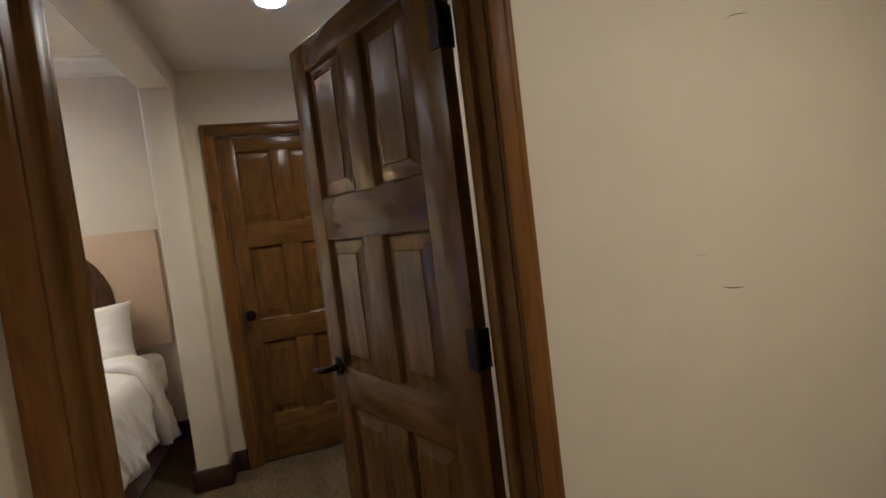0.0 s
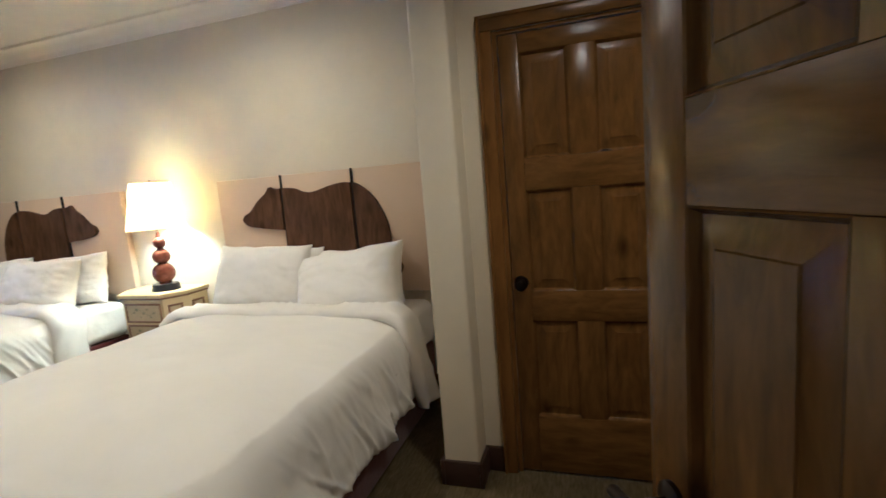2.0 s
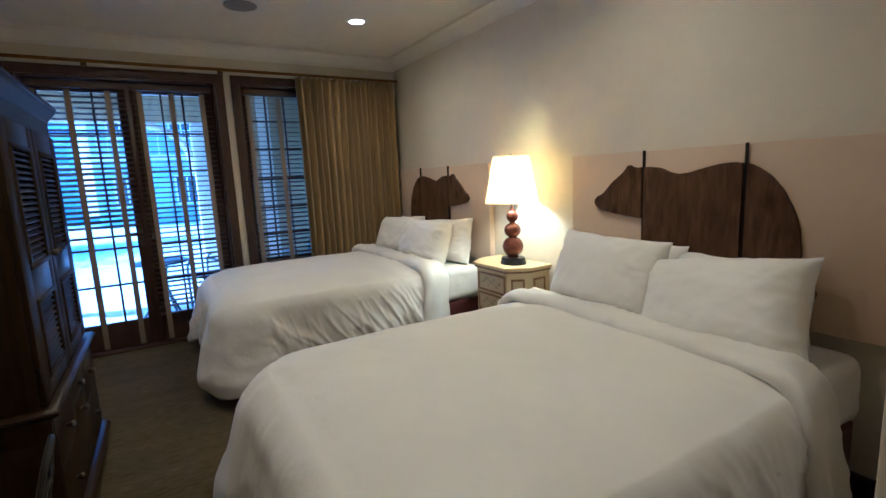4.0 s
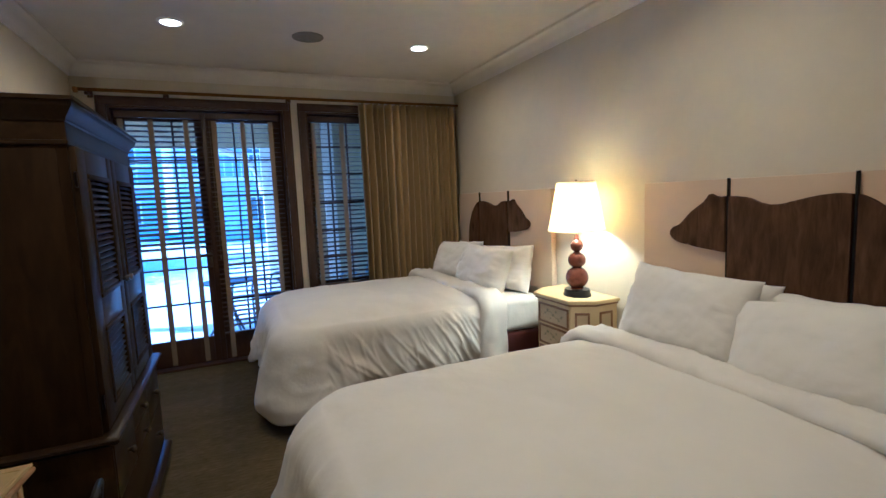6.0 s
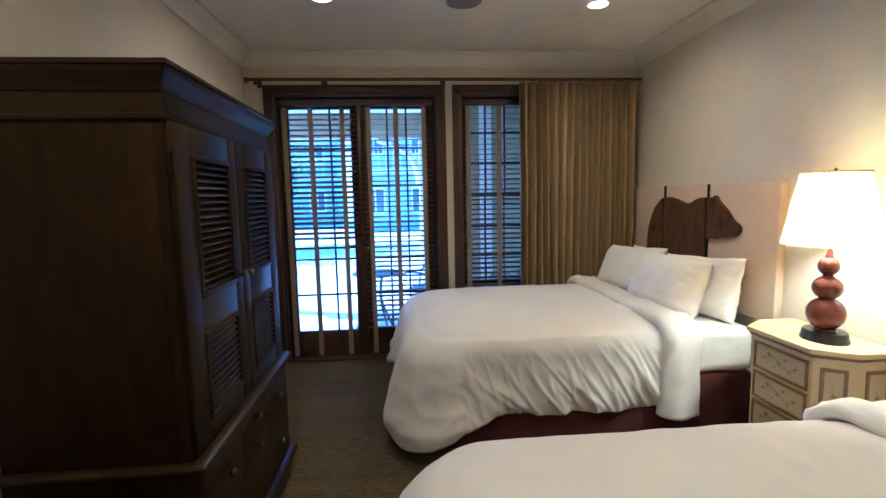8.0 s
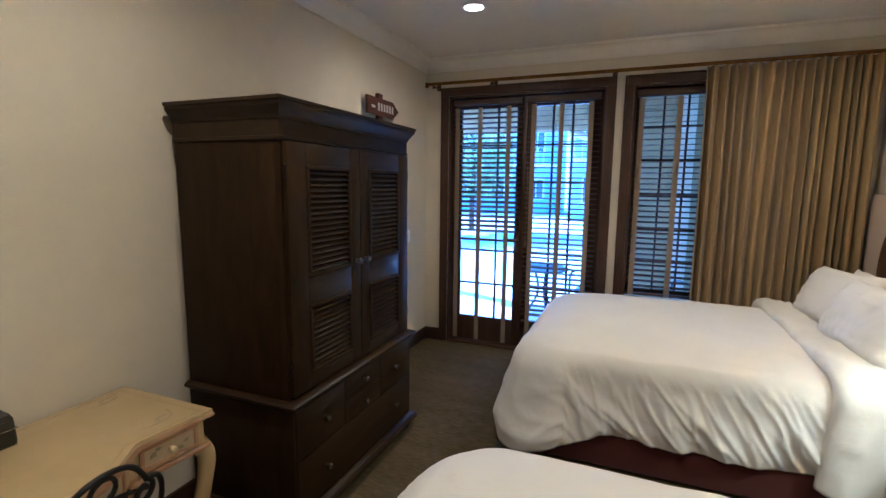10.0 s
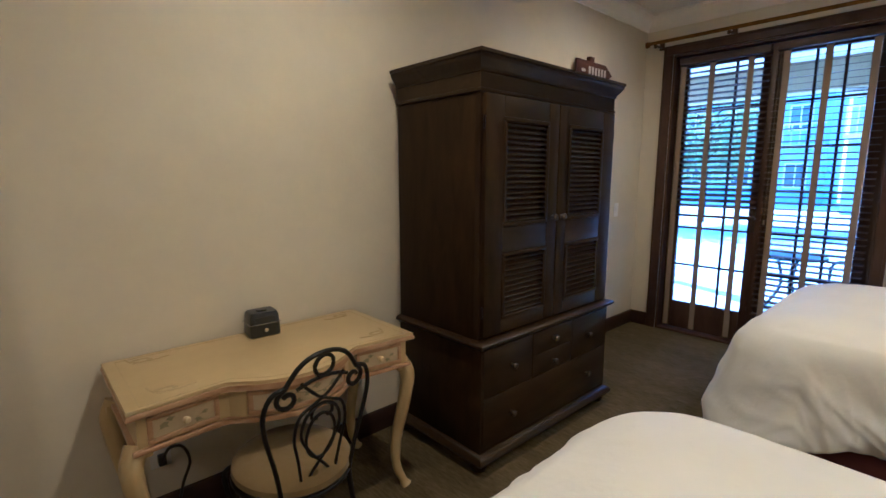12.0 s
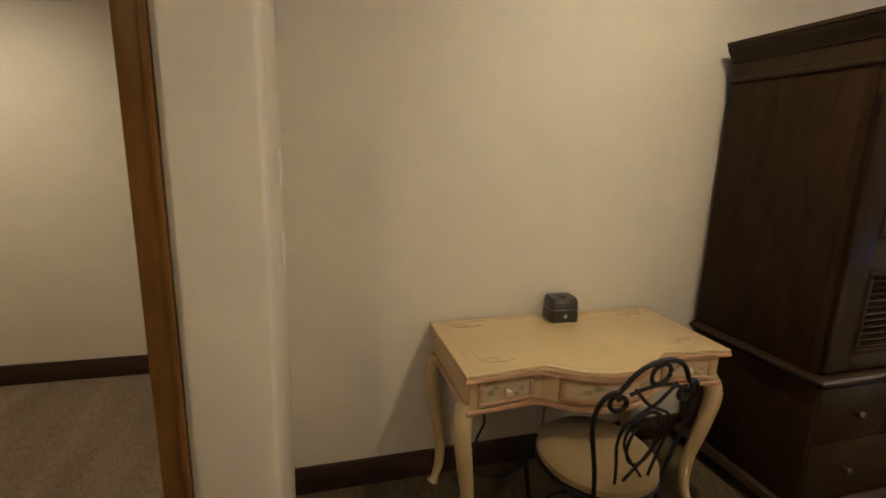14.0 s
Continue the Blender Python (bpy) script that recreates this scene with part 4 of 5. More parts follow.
for i in range(4):
    framed_panel(ns, 0.37, 0.148, pose(0, -0.335, 0.655 - i * 0.162), "drawer")
for sx in (-1, 1):
    ang = math.degrees(math.atan2(0.135, 0.095)) * sx
    framed_panel(ns, 0.105, 0.58, pose(sx * 0.2525, -0.2675, 0.42, 0, 0, ang), "corner_panel")
    framed_panel(ns, 0.115, 0.58, pose(sx * 0.30, -0.10, 0.42, 0, 0, 90 * sx), "side_panel")

lp = thing("table_lamp", LAMP, "lit table lamp with three copper gourds and cream shade", "table lamp")
part("base", lathe(bmesh.new(), [(0.0, 0.0), (1.0, 0.0), (1.0, 0.012), (0.94, 0.022), (0.94, 0.038), (0.88, 0.048), (0.0, 0.05)], n=40, ex=0.108, ey=0.09), M_BLACK, lp, "glossy black oval base")
gourd = [(0.0, 0.05), (0.045, 0.05), (0.042, 0.06)]
for zc, r, hh in ((0.130, 0.080, 0.078), (0.256, 0.063, 0.057), (0.360, 0.045, 0.045)):
    for k in range(-6, 7):
        a = k / 6 * 1.18
        gourd.append((r * math.cos(a) ** 0.9, zc + hh * math.sin(a)))
gourd += [(0.014, 0.425), (0.010, 0.44), (0.0, 0.44)]
part("body", lathe(bmesh.new(), gourd, n=40), M_COPPER, lp, "three stacked copper-brown glazed gourds")
part("stem", lathe(bmesh.new(), [(0.0, 0.435), (0.008, 0.435), (0.008, 0.50), (0.016, 0.505), (0.016, 0.55), (0.0, 0.555)], n=14), M_KNOB, lp)
bm = lathe(bmesh.new(), [(0.196, 0.465), (0.198, 0.468), (0.134, 0.806), (0.131, 0.81), (0.129, 0.806), (0.194, 0.468)], n=56)
for f in [f for f in bm.faces if len(f.verts) > 10]:
    bm.faces.remove(f)
# Unseen cloth disc added across the top to soften the beam thrown upward.
ring = [bm.verts.new((0.130 * math.cos(a * math.pi / 16), 0.130 * math.sin(a * math.pi / 16), 0.797)) for a in range(32)]
bm.faces.new(ring)
part("shade", bm, M_SHADE, lp, "glowing cream cloth drum shade")
bm = tube(bmesh.new(), [(0.132 * math.cos(a * math.pi / 20), 0.132 * math.sin(a * math.pi / 20), 0.806) for a in range(40)], 0.002, 6, True)
for a in (0, 2.094, 4.189):
    tube(bm, [(0, 0, 0.80), (0.131 * math.cos(a), 0.131 * math.sin(a), 0.805)], 0.002, 6)
tube(bm, [(0.012, 0, 0.55), (0.06, 0, 0.62), (0.06, 0, 0.74), (0.0, 0, 0.80), (-0.06, 0, 0.74), (-0.06, 0, 0.62), (-0.012, 0, 0.55)], 0.002, 6)
lathe(bm, [(0.0, 0.795), (0.007, 0.80), (0.009, 0.815), (0.004, 0.825), (0.0, 0.828)], n=12)
part("harp", bm, M_KNOB, lp, "thin metal harp with finial")
part("bulb", lathe(bmesh.new(), [(0.0, 0.555), (0.014, 0.56), (0.018, 0.58), (0.03, 0.61), (0.03, 0.63), (0.018, 0.655), (0.0, 0.662)], n=20), glow("bulb_glass", (1.0, 0.75, 0.45), 6.0), lp, "glowing bulb")

# ---- wardrobe ----
ar = thing("armoire", (-2.183, SY + 0.05, 0.0), "tall dark walnut armoire with louvred doors and drawers", "wardrobe")
part("lower_body", bx(-0.572, 0.572, 0.0, 0.618, 0.09, 0.637, bev=0.004), M_WALNUT, ar)
part("upper_body", bx(-0.567, 0.567, 0.0, 0.56, 0.665, 1.80, bev=0.004), M_WALNUT, ar)


def ledge(prof, hw, d):
    """A moulding round three sides of a box: prof of (out, z)."""
    bm = bmesh.new()
    rings = [[bm.verts.new(p) for p in ((-hw - o, 0.0, z), (-hw - o, d + o, z), (hw + o, d + o, z), (hw + o, 0.0, z))] for o, z in prof]
    for a, c in zip(rings, rings[1:]):
        for i in range(4):
            bm.faces.new((a[i], a[(i + 1) % 4], c[(i + 1) % 4], c[i]))
    bm.faces.new(rings[0])
    bm.faces.new(rings[-1])
    return bm


part("plinth", ledge([(0.0, 0.06), (0.030, 0.06), (0.034, 0.072), (0.026, 0.088), (0.010, 0.10), (0.0, 0.105)], 0.573, 0.622), M_WALNUT_X, ar)
part("waist_moulding", ledge([(0.0, 0.630), (0.012, 0.632), (0.026, 0.645), (0.026, 0.655), (0.012, 0.664), (0.0, 0.667)], 0.573, 0.624), M_WALNUT_X, ar)
part("frieze_bead", ledge([(0.0, 1.785), (0.007, 1.788), (0.009, 1.796), (0.006, 1.803), (0.0, 1.805)], 0.568, 0.591), M_WALNUT_X, ar)
part("cornice", ledge([(0.0, 1.80), (0.004, 1.802), (0.004, 1.868), (0.010, 1.872), (0.012, 1.885), (0.022, 1.897), (0.034, 1.915), (0.040, 1.922), (0.041, 1.936), (0.048, 1.939), (0.048, 1.953), (0.0, 1.953)], 0.568, 0.591), M_WALNUT_X, ar)
foot_prof = [(0.026, 0.0), (0.038, 0.008), (0.043, 0.024), (0.036, 0.042), (0.028, 0.05), (0.033, 0.0598)]
for fx in (-0.545, 0.545):
    for fy in (0.05, 0.585):
        part("foot", lathe(bmesh.new(), foot_prof, fx, fy, 0.0, 18), M_WALNUT, ar)
for x0, x1, z0, z1 in ((-0.567, -0.554, 0.668, 1.80), (0.554, 0.567, 0.668, 1.80), (-0.554, 0.554, 1.785, 1.80)):
    part("face_frame", bx(x0, x1, 0.5605, 0.592, z0, z1), M_WALNUT, ar)
kp = [(0.0, 0.034), (0.010, 0.033), (0.016, 0.026), (0.016, 0.019), (0.009, 0.012), (0.007, 0.005), (0.011, 0.002), (0.011, 0.0)]


def knob_at(owner, x, y, z):
    k = part("knob", lathe(bmesh.new(), kp, n=18), M_KNOB, owner, "worn brass-toned knob")
    k.matrix_local = pose(x, y, z, -90)


for sg in (-1, 1):
    dr = part("door", bx(*sorted((sg * 0.43, sg * 0.552)), 0.561, 0.612, 0.678, 1.782, bev=0.003), M_WALNUT, ar, "louvred walnut door")
    part("stile", bx(*sorted((sg * 0.003, sg * 0.088)), 0.561, 0.612, 0.678, 1.782, bev=0.003), M_WALNUT, dr)
    x0, x1 = sorted((sg * 0.088, sg * 0.43))
    for z0, z1 in ((0.678, 0.745), (1.07, 1.19), (1.69, 1.782)):
        part("rail", bx(x0, x1, 0.5615, 0.6115, z0, z1, bev=0.003), M_WALNUT_X, dr)
    for z0, z1 in ((0.745, 1.07), (1.19, 1.69)):
        f = 0.02
        bm = bmesh.new()
        for a in ((x0, x1, z0, z0 + f), (x0, x1, z1 - f, z1), (x0, x0 + f, z0 + f, z1 - f), (x1 - f, x1, z0 + f, z1 - f)):
            box(bm, a[0], a[1], 0.592, 0.619, a[2], a[3], bev=0.006)
        part("louvre_frame", bm, M_WALNUT, dr)
        n = int(round((z1 - z0 - 2 * f) / 0.0262))
        first = None
        for i in range(n):
            m = pose((x0 + x1) / 2, 0.602, z0 + f + (i + 0.5) * (z1 - z0 - 2 * f) / n, -32)
            if first is None:
                hw = (x1 - x0) / 2 - f
                first = part("slat", bx(-hw, hw, -0.011, 0.011, -0.003, 0.003, bev=0.0015, seg=1), M_LOUVRE, dr)
                first.matrix_local = m
            else:
                again(first, m)
    knob_at(dr, sg * 0.04, 0.612, 1.215)
    for hz in (0.80, 1.66):
        part("hinge", lathe(bmesh.new(), [(0.0, -0.03), (0.005, -0.028), (0.005, 0.028), (0.0, 0.03)], sg * 0.556, 0.605, hz, 10), M_BRONZE, dr)
for x0, x1, z0, z1, knobs in ((-0.556, -0.184, 0.38, 0.616, ((-0.35, 0.498),)), (-0.18, 0.18, 0.50, 0.616, ((0.0, 0.558),)), (-0.18, 0.18, 0.38, 0.496, ((0.0, 0.428),)),
                              (0.184, 0.556, 0.38, 0.616, ((0.35, 0.498),)), (-0.556, 0.556, 0.12, 0.376, ((-0.35, 0.25), (0.35, 0.25)))):
    dw = part("drawer", bx(x0, x1, 0.612, 0.6215, z0, z1, bev=0.0015), M_WALNUT_X, ar)
    for kx, kz in knobs:
        knob_at(dw, kx, 0.6215, kz)

# ---- writing desk ----
DX, DY, DZ = -0.795, SY + 0.018, 0.745
dk = thing("writing_desk", (DX, DY, 0.0), "cream painted writing desk with bowed front and curved legs", "desk")


def desk_plan(e, n=16):
    """Plan with a bowed centre between two cusps, e wider than the apron."""
    pts = [(-0.51 - e, 0.0), (0.51 + e, 0.0), (0.51 + e, 0.478 + e)]
    pts += [(0.26 + e * 0.2, 0.452 + e), (0.235 + e * 0.2, 0.452 + e)]
    for i in range(1, n):
        a = 1 - 2 * i / n
        pts.append((0.225 * a, 0.455 + e + 0.105 * (1 - a * a) ** 0.8))
    pts += [(-0.235 - e * 0.2, 0.452 + e), (-0.26 - e * 0.2, 0.452 + e), (-0.51 - e, 0.478 + e)]
    return pts


part("apron", prism(bmesh.new(), desk_plan(0.0), 2, 0.608, 0.712), M_DESK, dk)
part("apron_moulding", prism(bmesh.new(), desk_plan(0.016), 2, 0.591, 0.6078, 0.006), M_TRIMD, dk)
part("edge_moulding", prism(bmesh.new(), desk_plan(0.029), 2, 0.7122, 0.7318, 0.007), M_TRIMD, dk)
part("top", prism(bmesh.new(), desk_plan(0.025), 2, 0.732, DZ, 0.005), M_DESK, dk)
bm = bmesh.new()
inset = [(x * 0.925, 0.03 + (y - 0.0) * 0.90) for x, y in desk_plan(0.026)]
line = [(x, y, DZ + 0.0005) for x, y in inset]
tube(bm, line, 0.0009, 5, True)
for cx_, cy_, s in ((-0.44, 0.40, 1), (0.44, 0.40, -1), (-0.45, 0.07, 1), (0.45, 0.07, -1)):
    tube(bm, spline([(cx_ + s * 0.12, cy_ + 0.01, DZ), (cx_ + s * 0.06, cy_ + 0.02, DZ), (cx_, cy_, DZ), (cx_ - s * 0.015, cy_ - 0.05, DZ)], 5), 0.003, 5)
    for k in range(6):
        a = k * 1.05
        x, y = cx_ + s * 0.03 + 0.028 * math.cos(a), cy_ + 0.018 * math.sin(a)
        prism(bm, [(x + 0.012 * math.cos(q * 1.047 + a) * (1.4 if q % 3 else 0.7), y + 0.007 * math.sin(q * 1.047 + a)) for q in range(6)], 2, DZ - 0.001, DZ + 0.0012)
part("painted_border", bm, M_FLORAL, dk, "faded painted floral border line")["kind"] = "stuff"
for sx in (-1, 1):
    framed_panel(dk, 0.215, 0.092, pose(sx * 0.376, 0.4645, 0.66, 0, 0, 180 + sx * 5.9), "drawer", knob=True)
cd = framed_panel(dk, 0.38, 0.088, pose(0, 0.562, 0.66, 0, 0, 180), "drawer")
for ob in [cd, *cd.children]:
    bm = bmesh.new()
    bm.from_mesh(ob.data)
    bmesh.ops.subdivide_edges(bm, edges=[e for e in bm.edges if abs(e.verts[0].co.x - e.verts[1].co.x) > 0.05], cuts=14)
    for v in bm.verts:
        v.co.y += 0.105 * (1 - max(0.0, 1 - (v.co.x / 0.225) ** 2) ** 0.8)
    bm.to_mesh(ob.data)
    bm.free()
for sx in (-1, 1):
    for fy, s in ((0.44, 1), (0.035, -1)):
        fx = sx * 0.506
        oy = 1 if s > 0 else 0.25
        leg = spline([(fx, fy, 0.605), (fx + sx * 0.024, fy + oy * 0.022, 0.54), (fx + sx * 0.008, fy + oy * 0.012, 0.40), (fx - sx * 0.018, fy - oy * 0.012, 0.23), (fx - sx * 0.022, fy - oy * 0.010, 0.10),
                      (fx - sx * 0.004, fy + oy * 0.012, 0.03), (fx + sx * 0.006, fy + oy * 0.024, 0.0)], 6)
        part("leg", tube(bmesh.new(), leg, lambda t: 0.038 - 0.021 * min(1.0, t * 1.2) + 0.012 * max(0, t - 0.85) / 0.15, 10), M_DESK, dk)
        part("leg_block", bx(fx - 0.036, fx + 0.036, fy - 0.036, fy + 0.036, 0.572, 0.6, bev=0.006), M_DESK, dk)

# ---- wrought-iron chair ----
ch = thing("desk_chair", (-0.72, 1.735, 0.0), "wrought-iron scroll-back chair with round tan seat", "chair", turn=4)
ch.scale = (1.0, 1.0, 1.02)
part("seat", lathe(bmesh.new(), [(0.0, 0.475), (0.12, 0.474), (0.175, 0.465), (0.2, 0.445), (0.203, 0.428), (0.19, 0.415), (0.0, 0.413)], n=40, ex=0.98, ey=1.06), M_SEAT, ch, "round tan fabric seat pad")
part("seat_ring", tube(bmesh.new(), [(0.195 * math.cos(a * math.pi / 18), 0.207 * math.sin(a * math.pi / 18), 0.408) for a in range(36)], 0.008, 8, True), M_IRON, ch)


def bend(x, z):
    """The chair's back: a gently curved and raked surface."""
    k = max(0.0, (z - 0.41) / 0.48)
    return (x, 0.168 + 0.075 * k - 0.5 * x * x, z)


def bar(name, pts, r=0.0075, closed=False, n=8):
    part(name, tube(bmesh.new(), spline([bend(x, z) for x, z in pts], n, closed), r, 8, closed), M_IRON, ch)


def curl(cx, cz, r, a0, turns, sg):
    return [(cx + sg * r * (1 - 0.62 * k / 14) * math.cos(a0 + turns * 2 * math.pi * k / 14), cz + r * (1 - 0.62 * k / 14) * math.sin(a0 + turns * 2 * math.pi * k / 14)) for k in range(15)]


for sg in (-1, 1):
    side = [(sg * 0.125, 0.41), (sg * 0.145, 0.52), (sg * 0.178, 0.65), (sg * 0.186, 0.73), (sg * 0.165, 0.785), (sg * 0.125, 0.80)]
    bar("back_post", side + curl(sg * 0.118, 0.762, 0.036, math.pi / 2, 1.15, -sg)[1:], 0.0075)
    bar("back_scroll", [(sg * 0.06, 0.41), (sg * 0.03, 0.47), (sg * -0.03, 0.545), (sg * -0.068, 0.615), (sg * -0.055, 0.68), (sg * -0.012, 0.712), (sg * 0.03, 0.70), (sg * 0.036, 0.672), (sg * 0.018, 0.665)], 0.0052)
    bar("back_vine", [(sg * 0.055, 0.41), (sg * 0.075, 0.53), (sg * 0.092, 0.62), (sg * 0.075, 0.69), (sg * 0.025, 0.72), (sg * -0.02, 0.745), (sg * -0.075, 0.80)], 0.0052)
bar("top_rail", [(-0.125, 0.80), (-0.09, 0.85), (-0.05, 0.877), (0.0, 0.886), (0.05, 0.877), (0.09, 0.85), (0.125, 0.80)], 0.0075)
bar("back_oval", [(0.052 * math.cos(k * math.pi / 4), 0.60 + 0.078 * math.sin(k * math.pi / 4)) for k in range(8)], 0.0052, True, 5)
bar("lower_arch", [(-0.09, 0.785), (-0.045, 0.80), (0.0, 0.806), (0.045, 0.80), (0.09, 0.785)], 0.006)
bar("ring", [(0.033 * math.cos(k * math.pi / 4), 0.842 + 0.033 * math.sin(k * math.pi / 4)) for k in range(8)], 0.0065, True, 4)
for sx, sy in ((-1, 1), (1, 1), (-1, -1), (1, -1)):
    if sy > 0:
        lg = [(sx * 0.125, 0.156, 0.41), (sx * 0.14, 0.17, 0.25), (sx * 0.165, 0.2, 0.08), (sx * 0.178, 0.215, 0.0)]
    else:
        lg = [(sx * 0.13, -0.15, 0.405), (sx * 0.165, -0.19, 0.36), (sx * 0.15, -0.18, 0.22), (sx * 0.14, -0.17, 0.10), (sx * 0.165, -0.205, 0.03), (sx * 0.19, -0.225, 0.006)]
    part("leg", tube(bmesh.new(), spline(lg, 8), 0.010, 8), M_IRON, ch)
part("stretcher", tube(bmesh.new(), [(0.165 * math.cos(a * math.pi / 16), 0.19 * math.sin(a * math.pi / 16), 0.135) for a in range(32)], 0.007, 8, True), M_IRON, ch)

# ---- small things ----
cr = thing("clock_radio", (-0.83, 1.235, DZ), "small black clock radio with silver band", "clock radio", turn=-3)
body = [(-0.0625, -0.05), (0.0625, -0.05), (0.0625, 0.05), (-0.0625, 0.05)]
bm = bmesh.new()
ringz = []
for s, z in ((1.0, 0.004), (1.03, 0.012), (1.0, 0.06), (0.96, 0.095), (0.86, 0.107)):
    ringz.append([bm.verts.new((x * s, y * s, z)) for x, y in body])
for a, c in zip(ringz, ringz[1:]):
    for i in range(4):
        bm.faces.new((a[i], a[(i + 1) % 4], c[(i + 1) % 4], c[i]))
bm.faces.new(ringz[0])
bm.faces.new(ringz[-1])
bmesh.ops.bevel(bm, geom=[e for e in bm.edges if abs(e.verts[0].co.z - e.verts[1].co.z) > 0.003], offset=0.012, segments=3, profile=0.5, affect="EDGES")
part("body", bm, M_BLACK, cr)
part("band", bx(-0.0655, 0.0655, -0.0525, 0.0535, 0.058, 0.061, bev=0.001), M_SILVER, cr, "thin silver band")
part("foot", bx(-0.06, 0.06, -0.048, 0.05, 0.0, 0.006, bev=0.002), M_SILVER, cr)
bm = lathe(bmesh.new(), [(0.0, 0.0), (0.022, 0.0), (0.022, 0.005), (0.0, 0.006)], 0, 0, 0.1068, 20)
part("top_dial", bm, M_BLACK, cr, "black snooze dial")
bm = lathe(bmesh.new(), [(0.006, 0.0), (0.009, 0.0), (0.009, 0.002), (0.006, 0.002)], n=18)
bm.transform(Matrix.Translation((0.0, 0.0525, 0.032)) @ pose(0, 0, 0, -90))
part("button", bm, M_SILVER, cr)
part("display", bx(-0.04, 0.04, 0.0495, 0.0505, 0.068, 0.09), M_BLACK, cr, "dark display window")

sg_ = thing("arrow_sign", (-3.51, SY, 2.03), "dark wooden arrow sign with pale lettering on the wall", "sign")
part("post", bx(-0.035, 0.035, 0.001, 0.035, 0.075, 0.30, bev=0.006), M_SIGN, sg_)
part("arrow", prism(bmesh.new(), [(0.24, 0.12), (0.24, 0.255), (-0.17, 0.255), (-0.27, 0.187), (-0.17, 0.12)], 1, 0.036, 0.056, 0.003), M_SIGN, sg_)
for i, hgt in enumerate((0.06, 0.06, 0.055, 0.06, 0.06, 0.06)):
    x = 0.07 - i * 0.045
    part("letter_bar", bx(x - 0.013, x + 0.013, 0.0562, 0.058, 0.187 - hgt / 2, 0.187 + hgt / 2), M_LETTER, sg_, "pale unreadable lettering")
part("letter_bar", bx(0.13, 0.18, 0.0562, 0.058, 0.17, 0.19), M_LETTER, sg_)


def plate(name, m, label, cat, w=0.075, h=0.118, toggles=1):
    ob = new(name)
    ob.matrix_world = m
    tagged(ob, label, cat)
    part("cover", bx(-w / 2, w / 2, -0.006, -0.0005, -h / 2, h / 2, bev=0.002), M_WHITE, ob)
    for k in range(toggles):
        z = (k - (toggles - 1) / 2) * 0.04
        part("rocker", bx(-0.016, 0.016, -0.010, -0.006, z - (0.03 if toggles == 1 else 0.015), z + (0.03 if toggles == 1 else 0.015), bev=0.002), M_WHITE, ob)


plate("switch_plate", pose(0.31, 1.33, 1.39, 0, 0, -90), "white switch plate on the return wall", "light switch")
plate("switch_plate", pose(0.31, 1.33, 1.11, 0, 0, -90), "white switch plate below another on the return wall", "light switch")
plate("switch_plate", pose(-4.07, SY, 1.12, 0, 0, 180), "white switch plate beside the garden doors", "light switch")
plate("wall_outlet", pose(-0.42, SY, 0.31, 0, 0, 180), "white wall outlet below the desk", "outlet", toggles=2)
cb = thing("power_cord", (-0.42, SY + 0.012, 0.0), "black power cord plugged in below the desk", "cable")
part("plug", bx(-0.014, 0.014, 0.0, 0.035, 0.275, 0.315, bev=0.004), M_BLACK, cb)
part("cable", tube(bmesh.new(), spline([(0, 0.03, 0.295), (-0.02, 0.06, 0.355), (-0.065, 0.07, 0.35), (-0.09, 0.06, 0.27), (-0.06, 0.045, 0.17), (-0.04, 0.05, 0.06), (-0.08, 0.07, 0.008), (-0.2, 0.09, 0.006), (-0.34, 0.03, 0.006)], 8), 0.006, 8), M_BLACK, cb)
cb2 = thing("thin_cable", (-0.83, SY + 0.01, 0.1), "thin black cable hanging behind the desk", "cable")
part("wire", tube(bmesh.new(), spline([(0, 0.0, 0.68), (0.01, 0.004, 0.45), (-0.01, 0.004, 0.2), (0.02, 0.01, -0.09), (0.1, 0.03, -0.094)], 6), 0.003, 6), M_BLACK, cb2)

for dx, dy, dz in DOWNLIGHTS:
    ob = thing("downlight", (dx, dy, dz), "round recessed ceiling downlight, switched on", "ceiling light", "recessed downlights")
    part("trim_ring", lathe(bmesh.new(), [(0.062, -0.001), (0.085, -0.001), (0.086, -0.004), (0.08, -0.008), (0.064, -0.009), (0.062, -0.001)], n=36), M_WHITE, ob, "white metal trim ring")
    part("diffuser", lathe(bmesh.new(), [(0.0, -0.003), (0.062, -0.003), (0.062, -0.001), (0.0, -0.001)], n=36), M_DISC, ob, "glowing round diffuser")
sp = thing("ceiling_speaker", (-3.32, 2.95, ROOM_Z), "round grey ceiling speaker grille", "speaker")
part("rim", lathe(bmesh.new(), [(0.10, -0.001), (0.118, -0.001), (0.118, -0.006), (0.10, -0.009), (0.10, -0.001)], n=36), M_SPEAK, sp)
part("grille", lathe(bmesh.new(), [(0.0, -0.009), (0.06, -0.0085), (0.10, -0.006), (0.10, -0.001), (0.0, -0.001)], n=36), M_SPEAK, sp, "perforated grey grille")

